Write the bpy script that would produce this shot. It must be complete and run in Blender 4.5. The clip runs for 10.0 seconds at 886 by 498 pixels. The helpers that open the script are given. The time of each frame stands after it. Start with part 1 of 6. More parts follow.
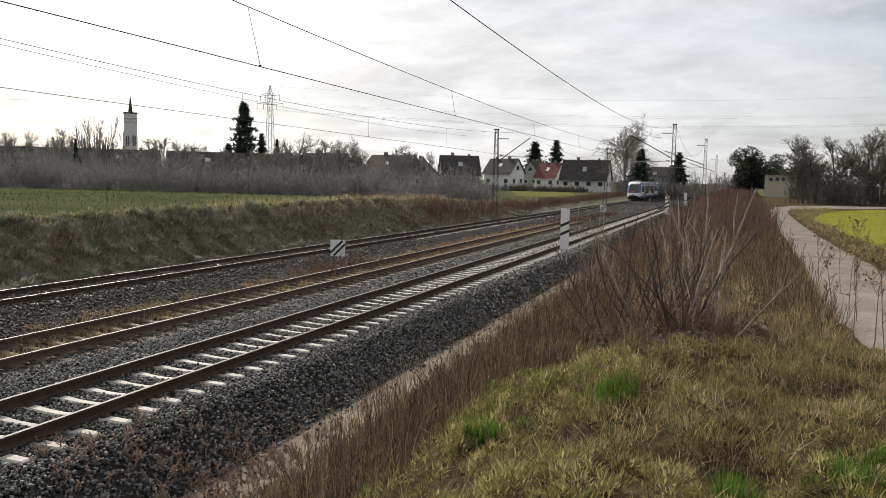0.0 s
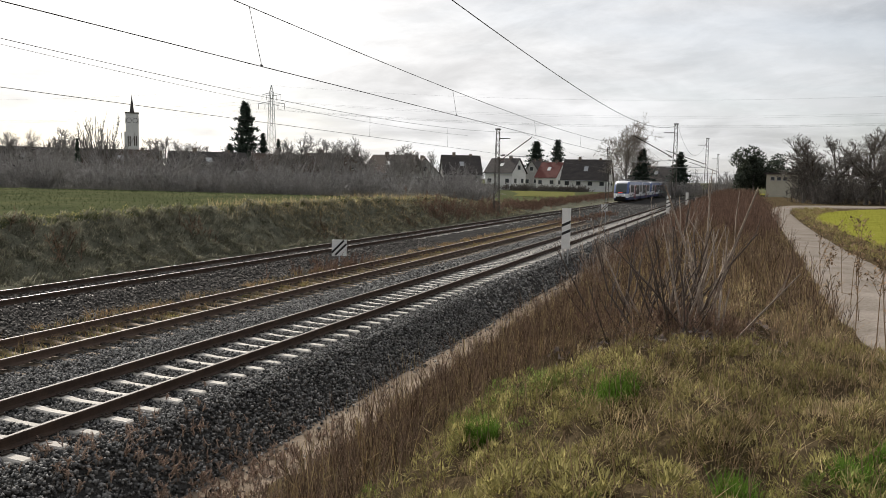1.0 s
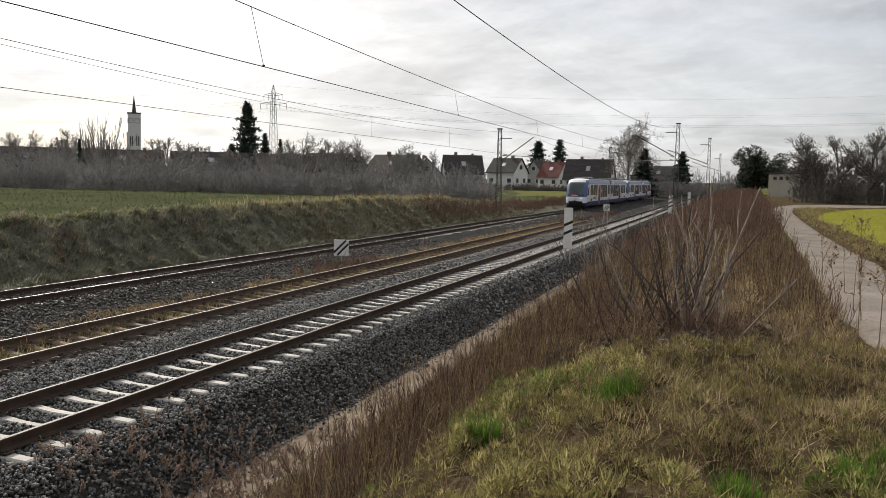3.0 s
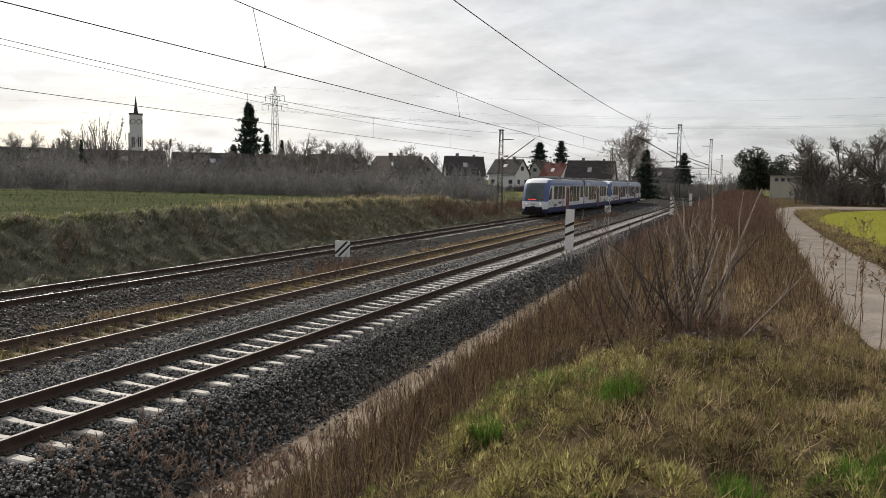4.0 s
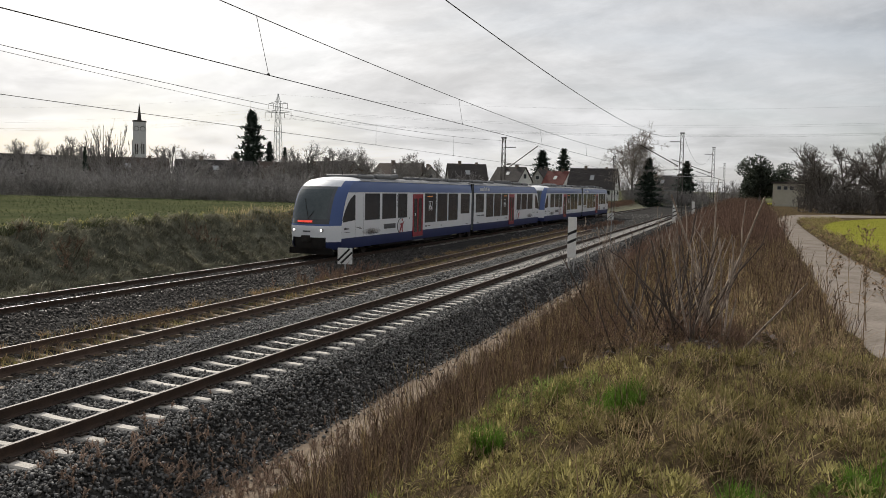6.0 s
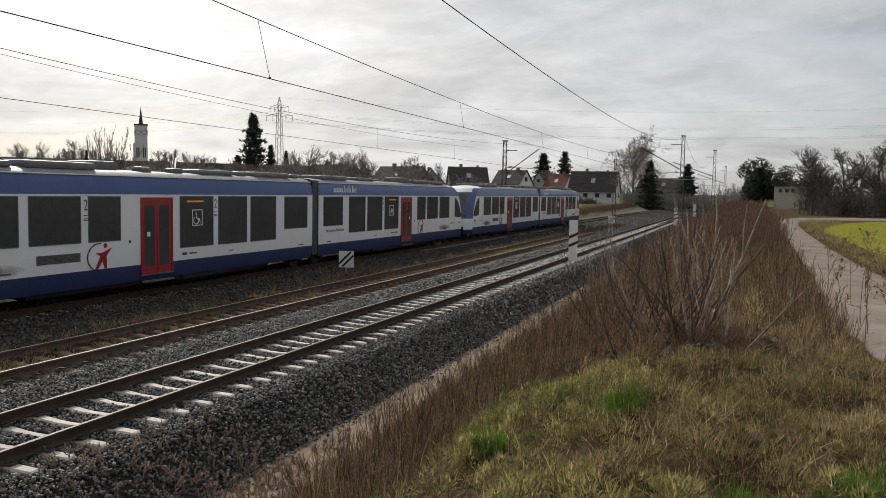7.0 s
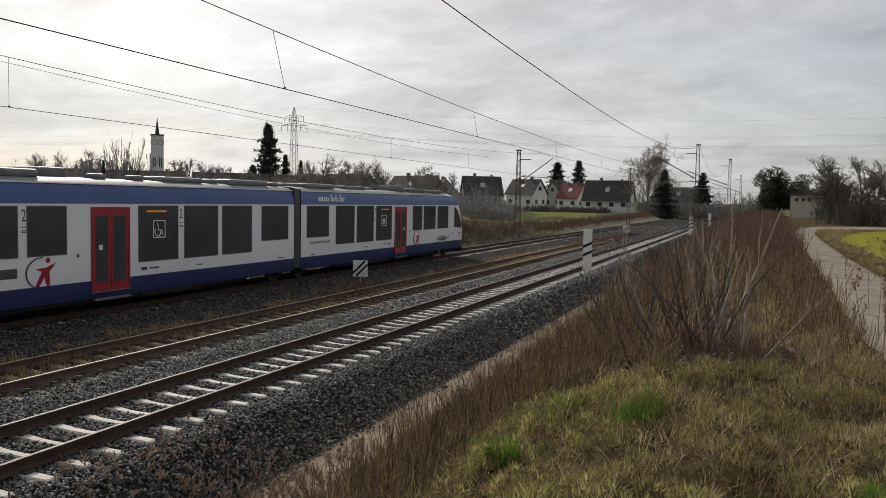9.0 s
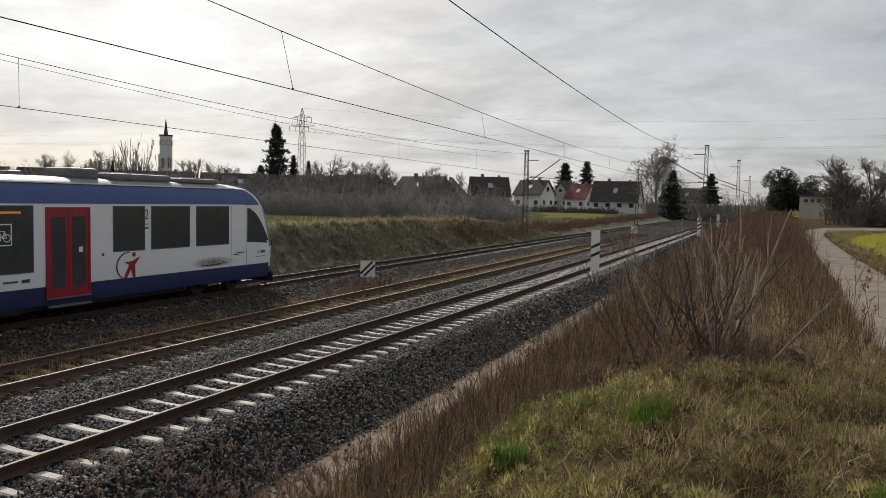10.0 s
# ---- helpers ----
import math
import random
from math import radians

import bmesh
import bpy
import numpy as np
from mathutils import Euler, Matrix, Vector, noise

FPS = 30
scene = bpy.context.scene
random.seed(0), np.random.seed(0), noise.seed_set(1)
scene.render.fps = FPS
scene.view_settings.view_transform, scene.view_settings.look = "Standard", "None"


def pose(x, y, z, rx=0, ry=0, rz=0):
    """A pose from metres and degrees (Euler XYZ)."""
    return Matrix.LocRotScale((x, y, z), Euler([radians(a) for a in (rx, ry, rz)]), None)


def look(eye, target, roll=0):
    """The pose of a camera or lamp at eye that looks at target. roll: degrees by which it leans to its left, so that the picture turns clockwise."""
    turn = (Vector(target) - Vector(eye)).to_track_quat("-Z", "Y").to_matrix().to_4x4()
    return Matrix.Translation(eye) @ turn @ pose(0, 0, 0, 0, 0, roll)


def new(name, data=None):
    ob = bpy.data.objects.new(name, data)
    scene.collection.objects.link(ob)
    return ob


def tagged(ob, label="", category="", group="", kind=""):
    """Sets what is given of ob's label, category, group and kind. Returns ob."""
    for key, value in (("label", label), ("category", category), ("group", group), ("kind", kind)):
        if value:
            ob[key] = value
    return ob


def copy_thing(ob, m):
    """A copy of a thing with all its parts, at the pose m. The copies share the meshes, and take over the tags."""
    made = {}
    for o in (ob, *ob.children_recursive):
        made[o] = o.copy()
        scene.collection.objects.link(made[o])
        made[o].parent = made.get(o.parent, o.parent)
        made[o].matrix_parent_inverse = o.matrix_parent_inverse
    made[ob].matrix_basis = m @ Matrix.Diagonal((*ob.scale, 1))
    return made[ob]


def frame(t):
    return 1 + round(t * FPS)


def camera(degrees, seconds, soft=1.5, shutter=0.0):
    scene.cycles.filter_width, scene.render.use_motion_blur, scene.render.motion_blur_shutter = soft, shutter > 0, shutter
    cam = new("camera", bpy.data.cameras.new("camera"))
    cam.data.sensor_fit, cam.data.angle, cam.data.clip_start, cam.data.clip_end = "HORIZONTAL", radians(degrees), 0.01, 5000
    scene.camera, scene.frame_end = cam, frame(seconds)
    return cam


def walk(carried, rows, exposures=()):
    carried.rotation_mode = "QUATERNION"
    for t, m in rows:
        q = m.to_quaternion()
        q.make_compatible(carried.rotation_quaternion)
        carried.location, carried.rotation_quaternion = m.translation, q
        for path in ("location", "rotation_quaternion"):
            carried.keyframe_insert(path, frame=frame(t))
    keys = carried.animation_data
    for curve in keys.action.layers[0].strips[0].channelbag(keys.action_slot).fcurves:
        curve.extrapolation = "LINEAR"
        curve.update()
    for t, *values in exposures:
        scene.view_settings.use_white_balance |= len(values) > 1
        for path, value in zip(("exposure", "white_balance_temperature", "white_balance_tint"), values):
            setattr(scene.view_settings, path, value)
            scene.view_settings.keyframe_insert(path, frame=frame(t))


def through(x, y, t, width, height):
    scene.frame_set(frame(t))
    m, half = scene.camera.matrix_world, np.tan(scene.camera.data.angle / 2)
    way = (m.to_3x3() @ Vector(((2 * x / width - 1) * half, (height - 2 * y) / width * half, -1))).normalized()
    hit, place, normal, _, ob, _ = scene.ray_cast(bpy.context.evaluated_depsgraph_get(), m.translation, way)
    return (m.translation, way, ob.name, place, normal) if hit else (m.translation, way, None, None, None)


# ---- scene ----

from collections import defaultdict

# stops at each time: the camera closes as bright sky fills the view
EXPOSURES = [(0.0, -0.02), (2.5, -0.08), (4.0, -0.15), (5.5, -0.24), (7.0, -0.34), (8.5, -0.42), (10.0, -0.44)]

# ---- camera: hand-held on the bank, it only turns ----
EYE_Z = 3.501
cam = camera(58.78, 10.0, soft=0.5)
TURNS = [  # seconds, turn to the left of the track, tilt, lean
    (0.0, 20.006, -5.002, 1.094),
    (0.5, 20.059, -5.023, 1.075),
    (1.0, 20.106, -5.024, 1.063),
    (1.5, 20.131, -5.043, 1.015),
    (2.0, 20.188, -5.051, 1.009),
    (2.5, 20.217, -5.055, 1.001),
    (4.0, 20.347, -4.954, 1.068),
    (4.5, 20.393, -4.894, 1.126),
    (5.0, 20.430, -4.725, 1.199),
    (5.5, 20.487, -4.576, 1.204),
    (7.0, 20.628, -4.190, 1.118),
    (7.5, 20.755, -4.197, 1.082),
    (8.0, 20.983, -4.140, 1.051),
    (8.5, 21.247, -3.768, 1.050),
    (9.0, 21.652, -3.535, 1.064),
    (9.5, 21.881, -3.477, 1.090),
    (10.0, 22.203, -3.501, 1.133),
]
walk(cam, [(t, pose(0, 0, EYE_Z, 90 + tilt, 0, turn) @ pose(0, 0, 0, 0, 0, lean)) for t, turn, tilt, lean in TURNS],
     exposures=EXPOSURES)

# ---- light: thin cloud, a hazy sun ahead to the left ----
SUN_AZ, SUN_EL = -46.0, 33.0  # degrees, clockwise from the track's direction; height
sun_way = Vector((math.sin(radians(SUN_AZ)) * math.cos(radians(SUN_EL)),
                  math.cos(radians(SUN_AZ)) * math.cos(radians(SUN_EL)), math.sin(radians(SUN_EL))))
sun = new("sun", bpy.data.lights.new("sun", "SUN"))
sun.data.energy, sun.data.angle, sun.data.color = 4.5, radians(1.5), (1.0, 0.93, 0.83)
sun.matrix_world = look(sun_way * 100, (0, 0, 0))


def build_world():
    world = bpy.data.worlds.new("sky")
    scene.world = world
    world.use_nodes = True
    nt = world.node_tree
    nt.nodes.clear()
    n, l = nt.nodes.new, nt.links.new
    out, bg = n("ShaderNodeOutputWorld"), n("ShaderNodeBackground")
    l(bg.outputs[0], out.inputs[0])
    sky = n("ShaderNodeTexSky")
    sky.sky_type, sky.sun_disc = "NISHITA", False
    sky.sun_elevation, sky.sun_rotation = radians(SUN_EL), radians(SUN_AZ % 360)
    sky_dim = n("ShaderNodeVectorMath")
    sky_dim.operation = "SCALE"
    sky_dim.inputs["Scale"].default_value = 0.085
    l(sky.outputs[0], sky_dim.inputs[0])
    tc = n("ShaderNodeTexCoord")
    sep = n("ShaderNodeSeparateXYZ")
    l(tc.outputs["Generated"], sep.inputs[0])

    def m(op, a, b=None, clamp=False):
        k = n("ShaderNodeMath")
        k.operation, k.use_clamp = op, clamp
        for i, v in enumerate((a, b)):
            if v is None:
                continue
            if isinstance(v, (int, float)):
                k.inputs[i].default_value = v
            else:
                l(v, k.inputs[i])
        return k.outputs[0]

    up = m("ADD", m("MAXIMUM", sep.outputs[2], 0.0), 0.2)
    flat = n("ShaderNodeCombineXYZ")
    l(m("DIVIDE", sep.outputs[0], up), flat.inputs[0])
    l(m("DIVIDE", sep.outputs[1], up), flat.inputs[1])

    def cloud(scale, detail, rough, seed, stretch=1.0):
        mp = n("ShaderNodeMapping")
        mp.inputs["Location"].default_value = (seed, seed * 0.37, 0)
        mp.inputs["Rotation"].default_value = (0, 0, 0.5)
        mp.inputs["Scale"].default_value = (1.0, stretch, 1.0)
        l(flat.outputs[0], mp.inputs[0])
        t = n("ShaderNodeTexNoise")
        t.inputs["Scale"].default_value, t.inputs["Detail"].default_value = scale, detail
        t.inputs["Roughness"].default_value = rough
        t.inputs["Distortion"].default_value = 0.4
        l(mp.outputs[0], t.inputs["Vector"])
        return t.outputs["Fac"]

    def ramp(v, a, b, lo, hi):
        r = n("ShaderNodeMapRange")
        r.interpolation_type = "SMOOTHSTEP"
        l(v, r.inputs[0])
        for i, x in enumerate((a, b, lo, hi)):
            r.inputs[i + 1].default_value = x
        return r.outputs[0]

    cover = ramp(cloud(0.32, 7, 0.55, 3.1, 1.3), 0.36, 0.58, 0.55, 1.0)
    body = ramp(cloud(0.8, 11, 0.64, 8.7, 1.25), 0.36, 0.62, 0.82, 1.09)
    body = m("MULTIPLY", body, ramp(cloud(3.6, 8, 0.6, 1.9, 1.1), 0.38, 0.64, 0.93, 1.05))
    dot = n("ShaderNodeVectorMath")
    dot.operation = "DOT_PRODUCT"
    l(tc.outputs["Generated"], dot.inputs[0])
    dot.inputs[1].default_value = sun_way
    near = m("MAXIMUM", dot.outputs["Value"], 0.0)
    glow = m("ADD", m("MULTIPLY", m("POWER", near, 14.0), 1.1), m("MULTIPLY", m("POWER", near, 3.0), 0.52))
    bright = m("MULTIPLY", m("ADD", glow, 0.70), body)
    tint = n("ShaderNodeMix")
    tint.data_type = "RGBA"
    l(m("POWER", near, 6.0, True), tint.inputs[0])
    tint.inputs[6].default_value = (0.975, 0.98, 1.0, 1)
    tint.inputs[7].default_value = (1.0, 0.96, 0.91, 1)
    white = n("ShaderNodeVectorMath")
    white.operation = "SCALE"
    l(tint.outputs[2], white.inputs[0])
    l(bright, white.inputs["Scale"])
    mix = n("ShaderNodeMix")
    mix.data_type = "RGBA"
    l(cover, mix.inputs[0])
    l(sky_dim.outputs[0], mix.inputs[6])
    l(white.outputs[0], mix.inputs[7])
    l(mix.outputs[2], bg.inputs[0])
    bg.inputs[1].default_value = 1.0


build_world()


# ---- materials ----
def surface(name, c1, c2, scale=3.0, fine=40.0, rough=0.85, metal=0.0, bump=0.3, dist=0.01, vary="", amount=0.5, spec=0.3,
            stretch=(1, 1, 1)):
    """Two colours mixed by a coarse and a fine noise, with relief; vary: 'piece' or 'island' shifts the brightness."""
    mat = bpy.data.materials.new(name)
    mat.use_nodes = True
    nt = mat.node_tree
    n, l = nt.nodes.new, nt.links.new
    bsdf = nt.nodes["Principled BSDF"]
    tc, mp = n("ShaderNodeTexCoord"), n("ShaderNodeMapping")
    mp.inputs["Scale"].default_value = stretch
    l(tc.outputs["Object"], mp.inputs[0])
    a, b = n("ShaderNodeTexNoise"), n("ShaderNodeTexNoise")
    for t, s, d in ((a, scale, 4), (b, fine, 5)):
        t.inputs["Scale"].default_value, t.inputs["Detail"].default_value = s, d
        t.inputs["Roughness"].default_value = 0.65
        l(mp.outputs[0], t.inputs["Vector"])
    add = n("ShaderNodeMath")
    add.operation = "ADD"
    l(a.outputs["Fac"], add.inputs[0])
    l(b.outputs["Fac"], add.inputs[1])
    mr = n("ShaderNodeMapRange")
    mr.inputs[1].default_value, mr.inputs[2].default_value = 0.72, 1.28
    l(add.outputs[0], mr.inputs[0])
    mix = n("ShaderNodeMix")
    mix.data_type = "RGBA"
    mix.inputs[6].default_value, mix.inputs[7].default_value = (*c1, 1), (*c2, 1)
    l(mr.outputs[0], mix.inputs[0])
    colour = mix.outputs[2]
    if vary:
        if vary == "piece":
            src = n("ShaderNodeObjectInfo").outputs["Random"]
        else:
            src = n("ShaderNodeNewGeometry").outputs["Random Per Island"]
        vr = n("ShaderNodeMapRange")
        vr.inputs[3].default_value, vr.inputs[4].default_value = 1 - amount, 1 + amount
        l(src, vr.inputs[0])
        sc = n("ShaderNodeVectorMath")
        sc.operation = "SCALE"
        l(colour, sc.inputs[0])
        l(vr.outputs[0], sc.inputs["Scale"])
        colour = sc.outputs[0]
    l(colour, bsdf.inputs["Base Color"])
    rr = n("ShaderNodeMapRange")
    rr.inputs[3].default_value, rr.inputs[4].default_value = max(rough - 0.1, 0.02), min(rough + 0.1, 1)
    l(b.outputs["Fac"], rr.inputs[0])
    l(rr.outputs[0], bsdf.inputs["Roughness"])
    bsdf.inputs["Metallic"].default_value = metal
    bsdf.inputs["Specular IOR Level"].default_value = spec
    if bump:
        bp = n("ShaderNodeBump")
        bp.inputs["Strength"].default_value, bp.inputs["Distance"].default_value = bump, dist
        l(b.outputs["Fac"], bp.inputs["Height"])
        l(bp.outputs[0], bsdf.inputs["Normal"])
    return mat


def glow(name, colour, strength):
    mat = surface(name, colour, colour, bump=0)
    b = mat.node_tree.nodes["Principled BSDF"]
    b.inputs["Emission Color"].default_value = (*colour, 1)
    b.inputs["Emission Strength"].default_value = strength
    return mat


def thin_leaf(name, c1, c2, amount=0.5, through=0.35, scale=0.6, fine=3.0):
    """Dry or green blades: diffuse with some light passing through, each blade its own shade."""
    mat = surface(name, c1, c2, scale=scale, fine=fine, rough=0.75, bump=0, vary="island", amount=amount, spec=0.0)
    nt = mat.node_tree
    bsdf = nt.nodes["Principled BSDF"]
    tr, mx = nt.nodes.new("ShaderNodeBsdfTranslucent"), nt.nodes.new("ShaderNodeMixShader")
    src = bsdf.inputs["Base Color"].links[0].from_socket
    nt.links.new(src, tr.inputs[0])
    mx.inputs[0].default_value = through
    nt.links.new(bsdf.outputs[0], mx.inputs[1])
    nt.links.new(tr.outputs[0], mx.inputs[2])
    nt.links.new(mx.outputs[0], nt.nodes["Material Output"].inputs[0])
    return mat


def lacquer(mat, weight=0.22, rough=0.06):
    """A clear glossy coat."""
    b = mat.node_tree.nodes["Principled BSDF"]
    b.inputs["Coat Weight"].default_value, b.inputs["Coat Roughness"].default_value = weight, rough


def soot_stain():
    """Exhaust dirt that thins out towards its edges."""
    mat = surface("soot_stain", (0.17, 0.145, 0.12), (0.3, 0.26, 0.22), 3, 12, rough=0.7, bump=0)
    nt = mat.node_tree
    n, l = nt.nodes.new, nt.links.new
    tc, mp, gr, no = n("ShaderNodeTexCoord"), n("ShaderNodeMapping"), n("ShaderNodeTexGradient"), n("ShaderNodeTexNoise")
    gr.gradient_type = "SPHERICAL"
    mp.inputs["Location"].default_value, mp.inputs["Scale"].default_value = (0, -1.0, -1.0), (0, 2.0, 2.0)
    l(tc.outputs["Generated"], mp.inputs[0])
    l(mp.outputs[0], gr.inputs[0])
    no.inputs["Scale"].default_value = 2.5
    l(tc.outputs["Object"], no.inputs["Vector"])
    k = n("ShaderNodeMath")
    k.operation = "MULTIPLY"
    l(gr.outputs["Fac"], k.inputs[0])
    l(no.outputs["Fac"], k.inputs[1])
    l(k.outputs[0], nt.nodes["Principled BSDF"].inputs["Alpha"])
    return mat


M = dict(
    field=surface("crop_field", (0.05, 0.06, 0.032), (0.115, 0.12, 0.062), 0.25, 5, bump=0.8, dist=0.08, spec=0.0),
    bank=surface("matted_bank_grass", (0.085, 0.086, 0.064), (0.24, 0.235, 0.175), 0.8, 12, bump=0.9, dist=0.08, spec=0.0),
    # far darker than its stones: shade of the gaps put into the bed
    gravel=surface("ballast_bed", (0.02, 0.02, 0.02), (0.08, 0.077, 0.073), 2.0, 24, bump=1.0, dist=0.04, spec=0.0),
    dirt=surface("trodden_dirt", (0.13, 0.1, 0.075), (0.3, 0.245, 0.19), 1.6, 14, bump=0.6, dist=0.02, spec=0.0),
    # soil brown, deepened to paint shade into the gaps between clumps
    verge=surface("verge_soil", (0.045, 0.034, 0.02), (0.12, 0.092, 0.055), 1.5, 14, bump=0.9, dist=0.05, spec=0.0),
    path=surface("sandy_path", (0.15, 0.128, 0.108), (0.29, 0.255, 0.222), 0.7, 18, bump=0.4, dist=0.01, spec=0.0),
    meadow=surface("meadow_green", (0.15, 0.155, 0.025), (0.25, 0.245, 0.05), 0.8, 12, bump=0.7, dist=0.04, spec=0.0),
    meadow_dull=surface("dull_meadow", (0.1, 0.105, 0.038), (0.17, 0.165, 0.065), 0.3, 5, bump=0.5, dist=0.04, spec=0.0),
    plain=surface("distant_land", (0.07, 0.075, 0.04), (0.14, 0.14, 0.08), 0.02, 0.6, bump=0.2, dist=0.05, spec=0.0),
    stone=surface("ballast_stone", (0.075, 0.075, 0.074), (0.175, 0.172, 0.166), 1.5, 60, rough=0.75, bump=0.4, vary="island", amount=0.85, spec=0.15),
    # ballast beside the main track, darkened to stand for the train's shade
    stone_shaded=surface("ballast_stone_shaded", (0.045, 0.041, 0.037), (0.095, 0.086, 0.078), 1.5, 60, rough=0.85, bump=0.4, vary="island", amount=0.6),
    sleeper=surface("sleeper_concrete", (0.44, 0.41, 0.37), (0.62, 0.585, 0.53), 2.5, 45, rough=0.85, bump=0.3, vary="piece", amount=0.12),
    sleeper_old=surface("sleeper_weathered", (0.15, 0.115, 0.085), (0.3, 0.24, 0.18), 2.5, 35, rough=0.9, bump=0.5, vary="piece", amount=0.25),
    rail_top=surface("rail_polished", (0.3, 0.29, 0.285), (0.42, 0.41, 0.4), 2, 60, rough=0.45, metal=1.0, bump=0.05, dist=0.001),
    rail_side=surface("rail_rust", (0.035, 0.025, 0.02), (0.085, 0.055, 0.04), 3, 50, rough=0.85, bump=0.3, dist=0.002),
    rail_old=surface("rail_rust_bare", (0.065, 0.042, 0.032), (0.13, 0.088, 0.065), 3, 50, rough=0.75, bump=0.3, dist=0.002),
    # siding rail tops, lighter than the sides
    rail_old_top=surface("rail_rust_pale", (0.24, 0.19, 0.155), (0.36, 0.3, 0.25), 3, 50, rough=0.6, bump=0.2, dist=0.002),
    rail_dull=surface("rail_dull_brown", (0.085, 0.066, 0.055), (0.15, 0.12, 0.1), 3, 50, rough=0.6, bump=0.2, dist=0.002),
    clip=surface("rail_clip_steel", (0.05, 0.04, 0.035), (0.1, 0.08, 0.065), 8, 60, rough=0.7, metal=0.5, bump=0.1),
    white=surface("train_white_paint", (0.74, 0.76, 0.79), (0.81, 0.825, 0.845), 0.7, 14, rough=0.32, bump=0.02, dist=0.002, spec=0.5),
    blue=surface("train_blue_paint", (0.05, 0.092, 0.25), (0.068, 0.115, 0.29), 0.7, 14, rough=0.38, bump=0.02, dist=0.002, spec=0.3),
    # navy paint, darkened further for the shade low on the cars
    skirt=surface("train_skirt_blue_shaded", (0.02, 0.03, 0.1), (0.033, 0.045, 0.125), 1.0, 16, rough=0.5, bump=0.05, dist=0.002),
    red=surface("train_door_red", (0.25, 0.01, 0.025), (0.32, 0.016, 0.035), 1.0, 18, rough=0.35, bump=0.02, dist=0.002, spec=0.5),
    # both glasses: base raised to imitate sky reflections and interior light
    glass=surface("tinted_glass", (0.045, 0.05, 0.056), (0.062, 0.068, 0.075), 0.5, 6, rough=0.12, bump=0.0, spec=0.35),
    screen=surface("windscreen_glass", (0.06, 0.075, 0.08), (0.09, 0.108, 0.112), 0.5, 6, rough=0.1, bump=0.0, spec=0.35),
    roof=surface("train_roof_grey", (0.12, 0.127, 0.137), (0.2, 0.205, 0.215), 1.5, 22, rough=0.55, bump=0.1, dist=0.004),
    unit=surface("roof_unit_grey", (0.09, 0.095, 0.1), (0.19, 0.19, 0.195), 2.0, 22, rough=0.55, bump=0.1, dist=0.004),
    dark=surface("running_gear_black", (0.012, 0.012, 0.012), (0.035, 0.03, 0.027), 3.0, 30, rough=0.8, bump=0.2),
    rubber=surface("gangway_rubber", (0.075, 0.085, 0.095), (0.13, 0.14, 0.15), 3.0, 30, rough=0.8, bump=0.2),
    decal=surface("decal_dark", (0.05, 0.05, 0.06), (0.09, 0.09, 0.1), 4, 30, rough=0.5, bump=0),
    decal_white=surface("decal_white", (0.72, 0.73, 0.75), (0.8, 0.8, 0.8), 4, 30, rough=0.5, bump=0),
    soot=soot_stain(),
    amber=glow("display_amber", (0.75, 0.3, 0.08), 0.16),
    amber_front=glow("display_front", (1.0, 0.1, 0.07), 0.8),
    headlamp=glow("headlamp_lit", (1.0, 0.97, 0.9), 2.5),
    sign_white=surface("sign_white", (0.66, 0.66, 0.64), (0.8, 0.8, 0.78), 3, 25, rough=0.5, bump=0.05),
    sign_black=surface("sign_black", (0.012, 0.012, 0.012), (0.03, 0.03, 0.03), 3, 25, rough=0.5, bump=0.05),
    steel=surface("mast_steel", (0.06, 0.055, 0.05), (0.14, 0.125, 0.11), 3, 25, rough=0.7, metal=0.3, bump=0.2),
    galv=surface("galvanised_tube", (0.3, 0.31, 0.32), (0.45, 0.46, 0.46), 3, 25, rough=0.5, metal=0.6, bump=0.1),
    wire=surface("wire_copper_dark", (0.03, 0.03, 0.028), (0.07, 0.065, 0.06), 3, 25, rough=0.6, metal=0.5, bump=0),
    insulator=surface("insulator_brown", (0.06, 0.035, 0.025), (0.11, 0.06, 0.04), 8, 40, rough=0.3, bump=0),
)


for k in ("white", "blue", "red"):
    lacquer(M[k])
lacquer(M["glass"], 0.25)


# ---- building helpers ----
def link_mesh(name, me, mat, parent=None):
    if mat:
        me.materials.append(mat)
    ob = new(name, me)
    ob.parent = parent
    return ob


def part(name, bm, material, parent, label="", smooth=False):
    """A bmesh as one mesh object under a thing or a part."""
    me = bpy.data.meshes.new(name)
    bmesh.ops.recalc_face_normals(bm, faces=bm.faces)
    bm.to_mesh(me)
    bm.free()
    if smooth:
        me.polygons.foreach_set("use_smooth", [True] * len(me.polygons))
    return tagged(link_mesh(name, me, material, parent), label)


def quads(name, verts, faces, mat, parent=None, smooth=False):
    """A large mesh from an array of places and an array of four-cornered faces."""
    me = bpy.data.meshes.new(name)
    verts, faces = np.asarray(verts, np.float32), np.asarray(faces, np.int32)
    me.vertices.add(len(verts))
    me.vertices.foreach_set("co", verts.ravel())
    me.loops.add(faces.size)
    me.loops.foreach_set("vertex_index", faces.ravel())
    me.polygons.add(len(faces))
    me.polygons.foreach_set("loop_start", np.arange(0, faces.size, 4, dtype=np.int32))
    if smooth:
        me.polygons.foreach_set("use_smooth", np.ones(len(faces), bool))
    me.update(calc_edges=True)
    return link_mesh(name, me, mat, parent)


def thing(name, label, category, group="", kind="", at=None):
    ob = new(name)
    ob.empty_display_size = 0.2
    if at is not None:
        ob.matrix_basis = at
    return tagged(ob, label, category, group, kind)


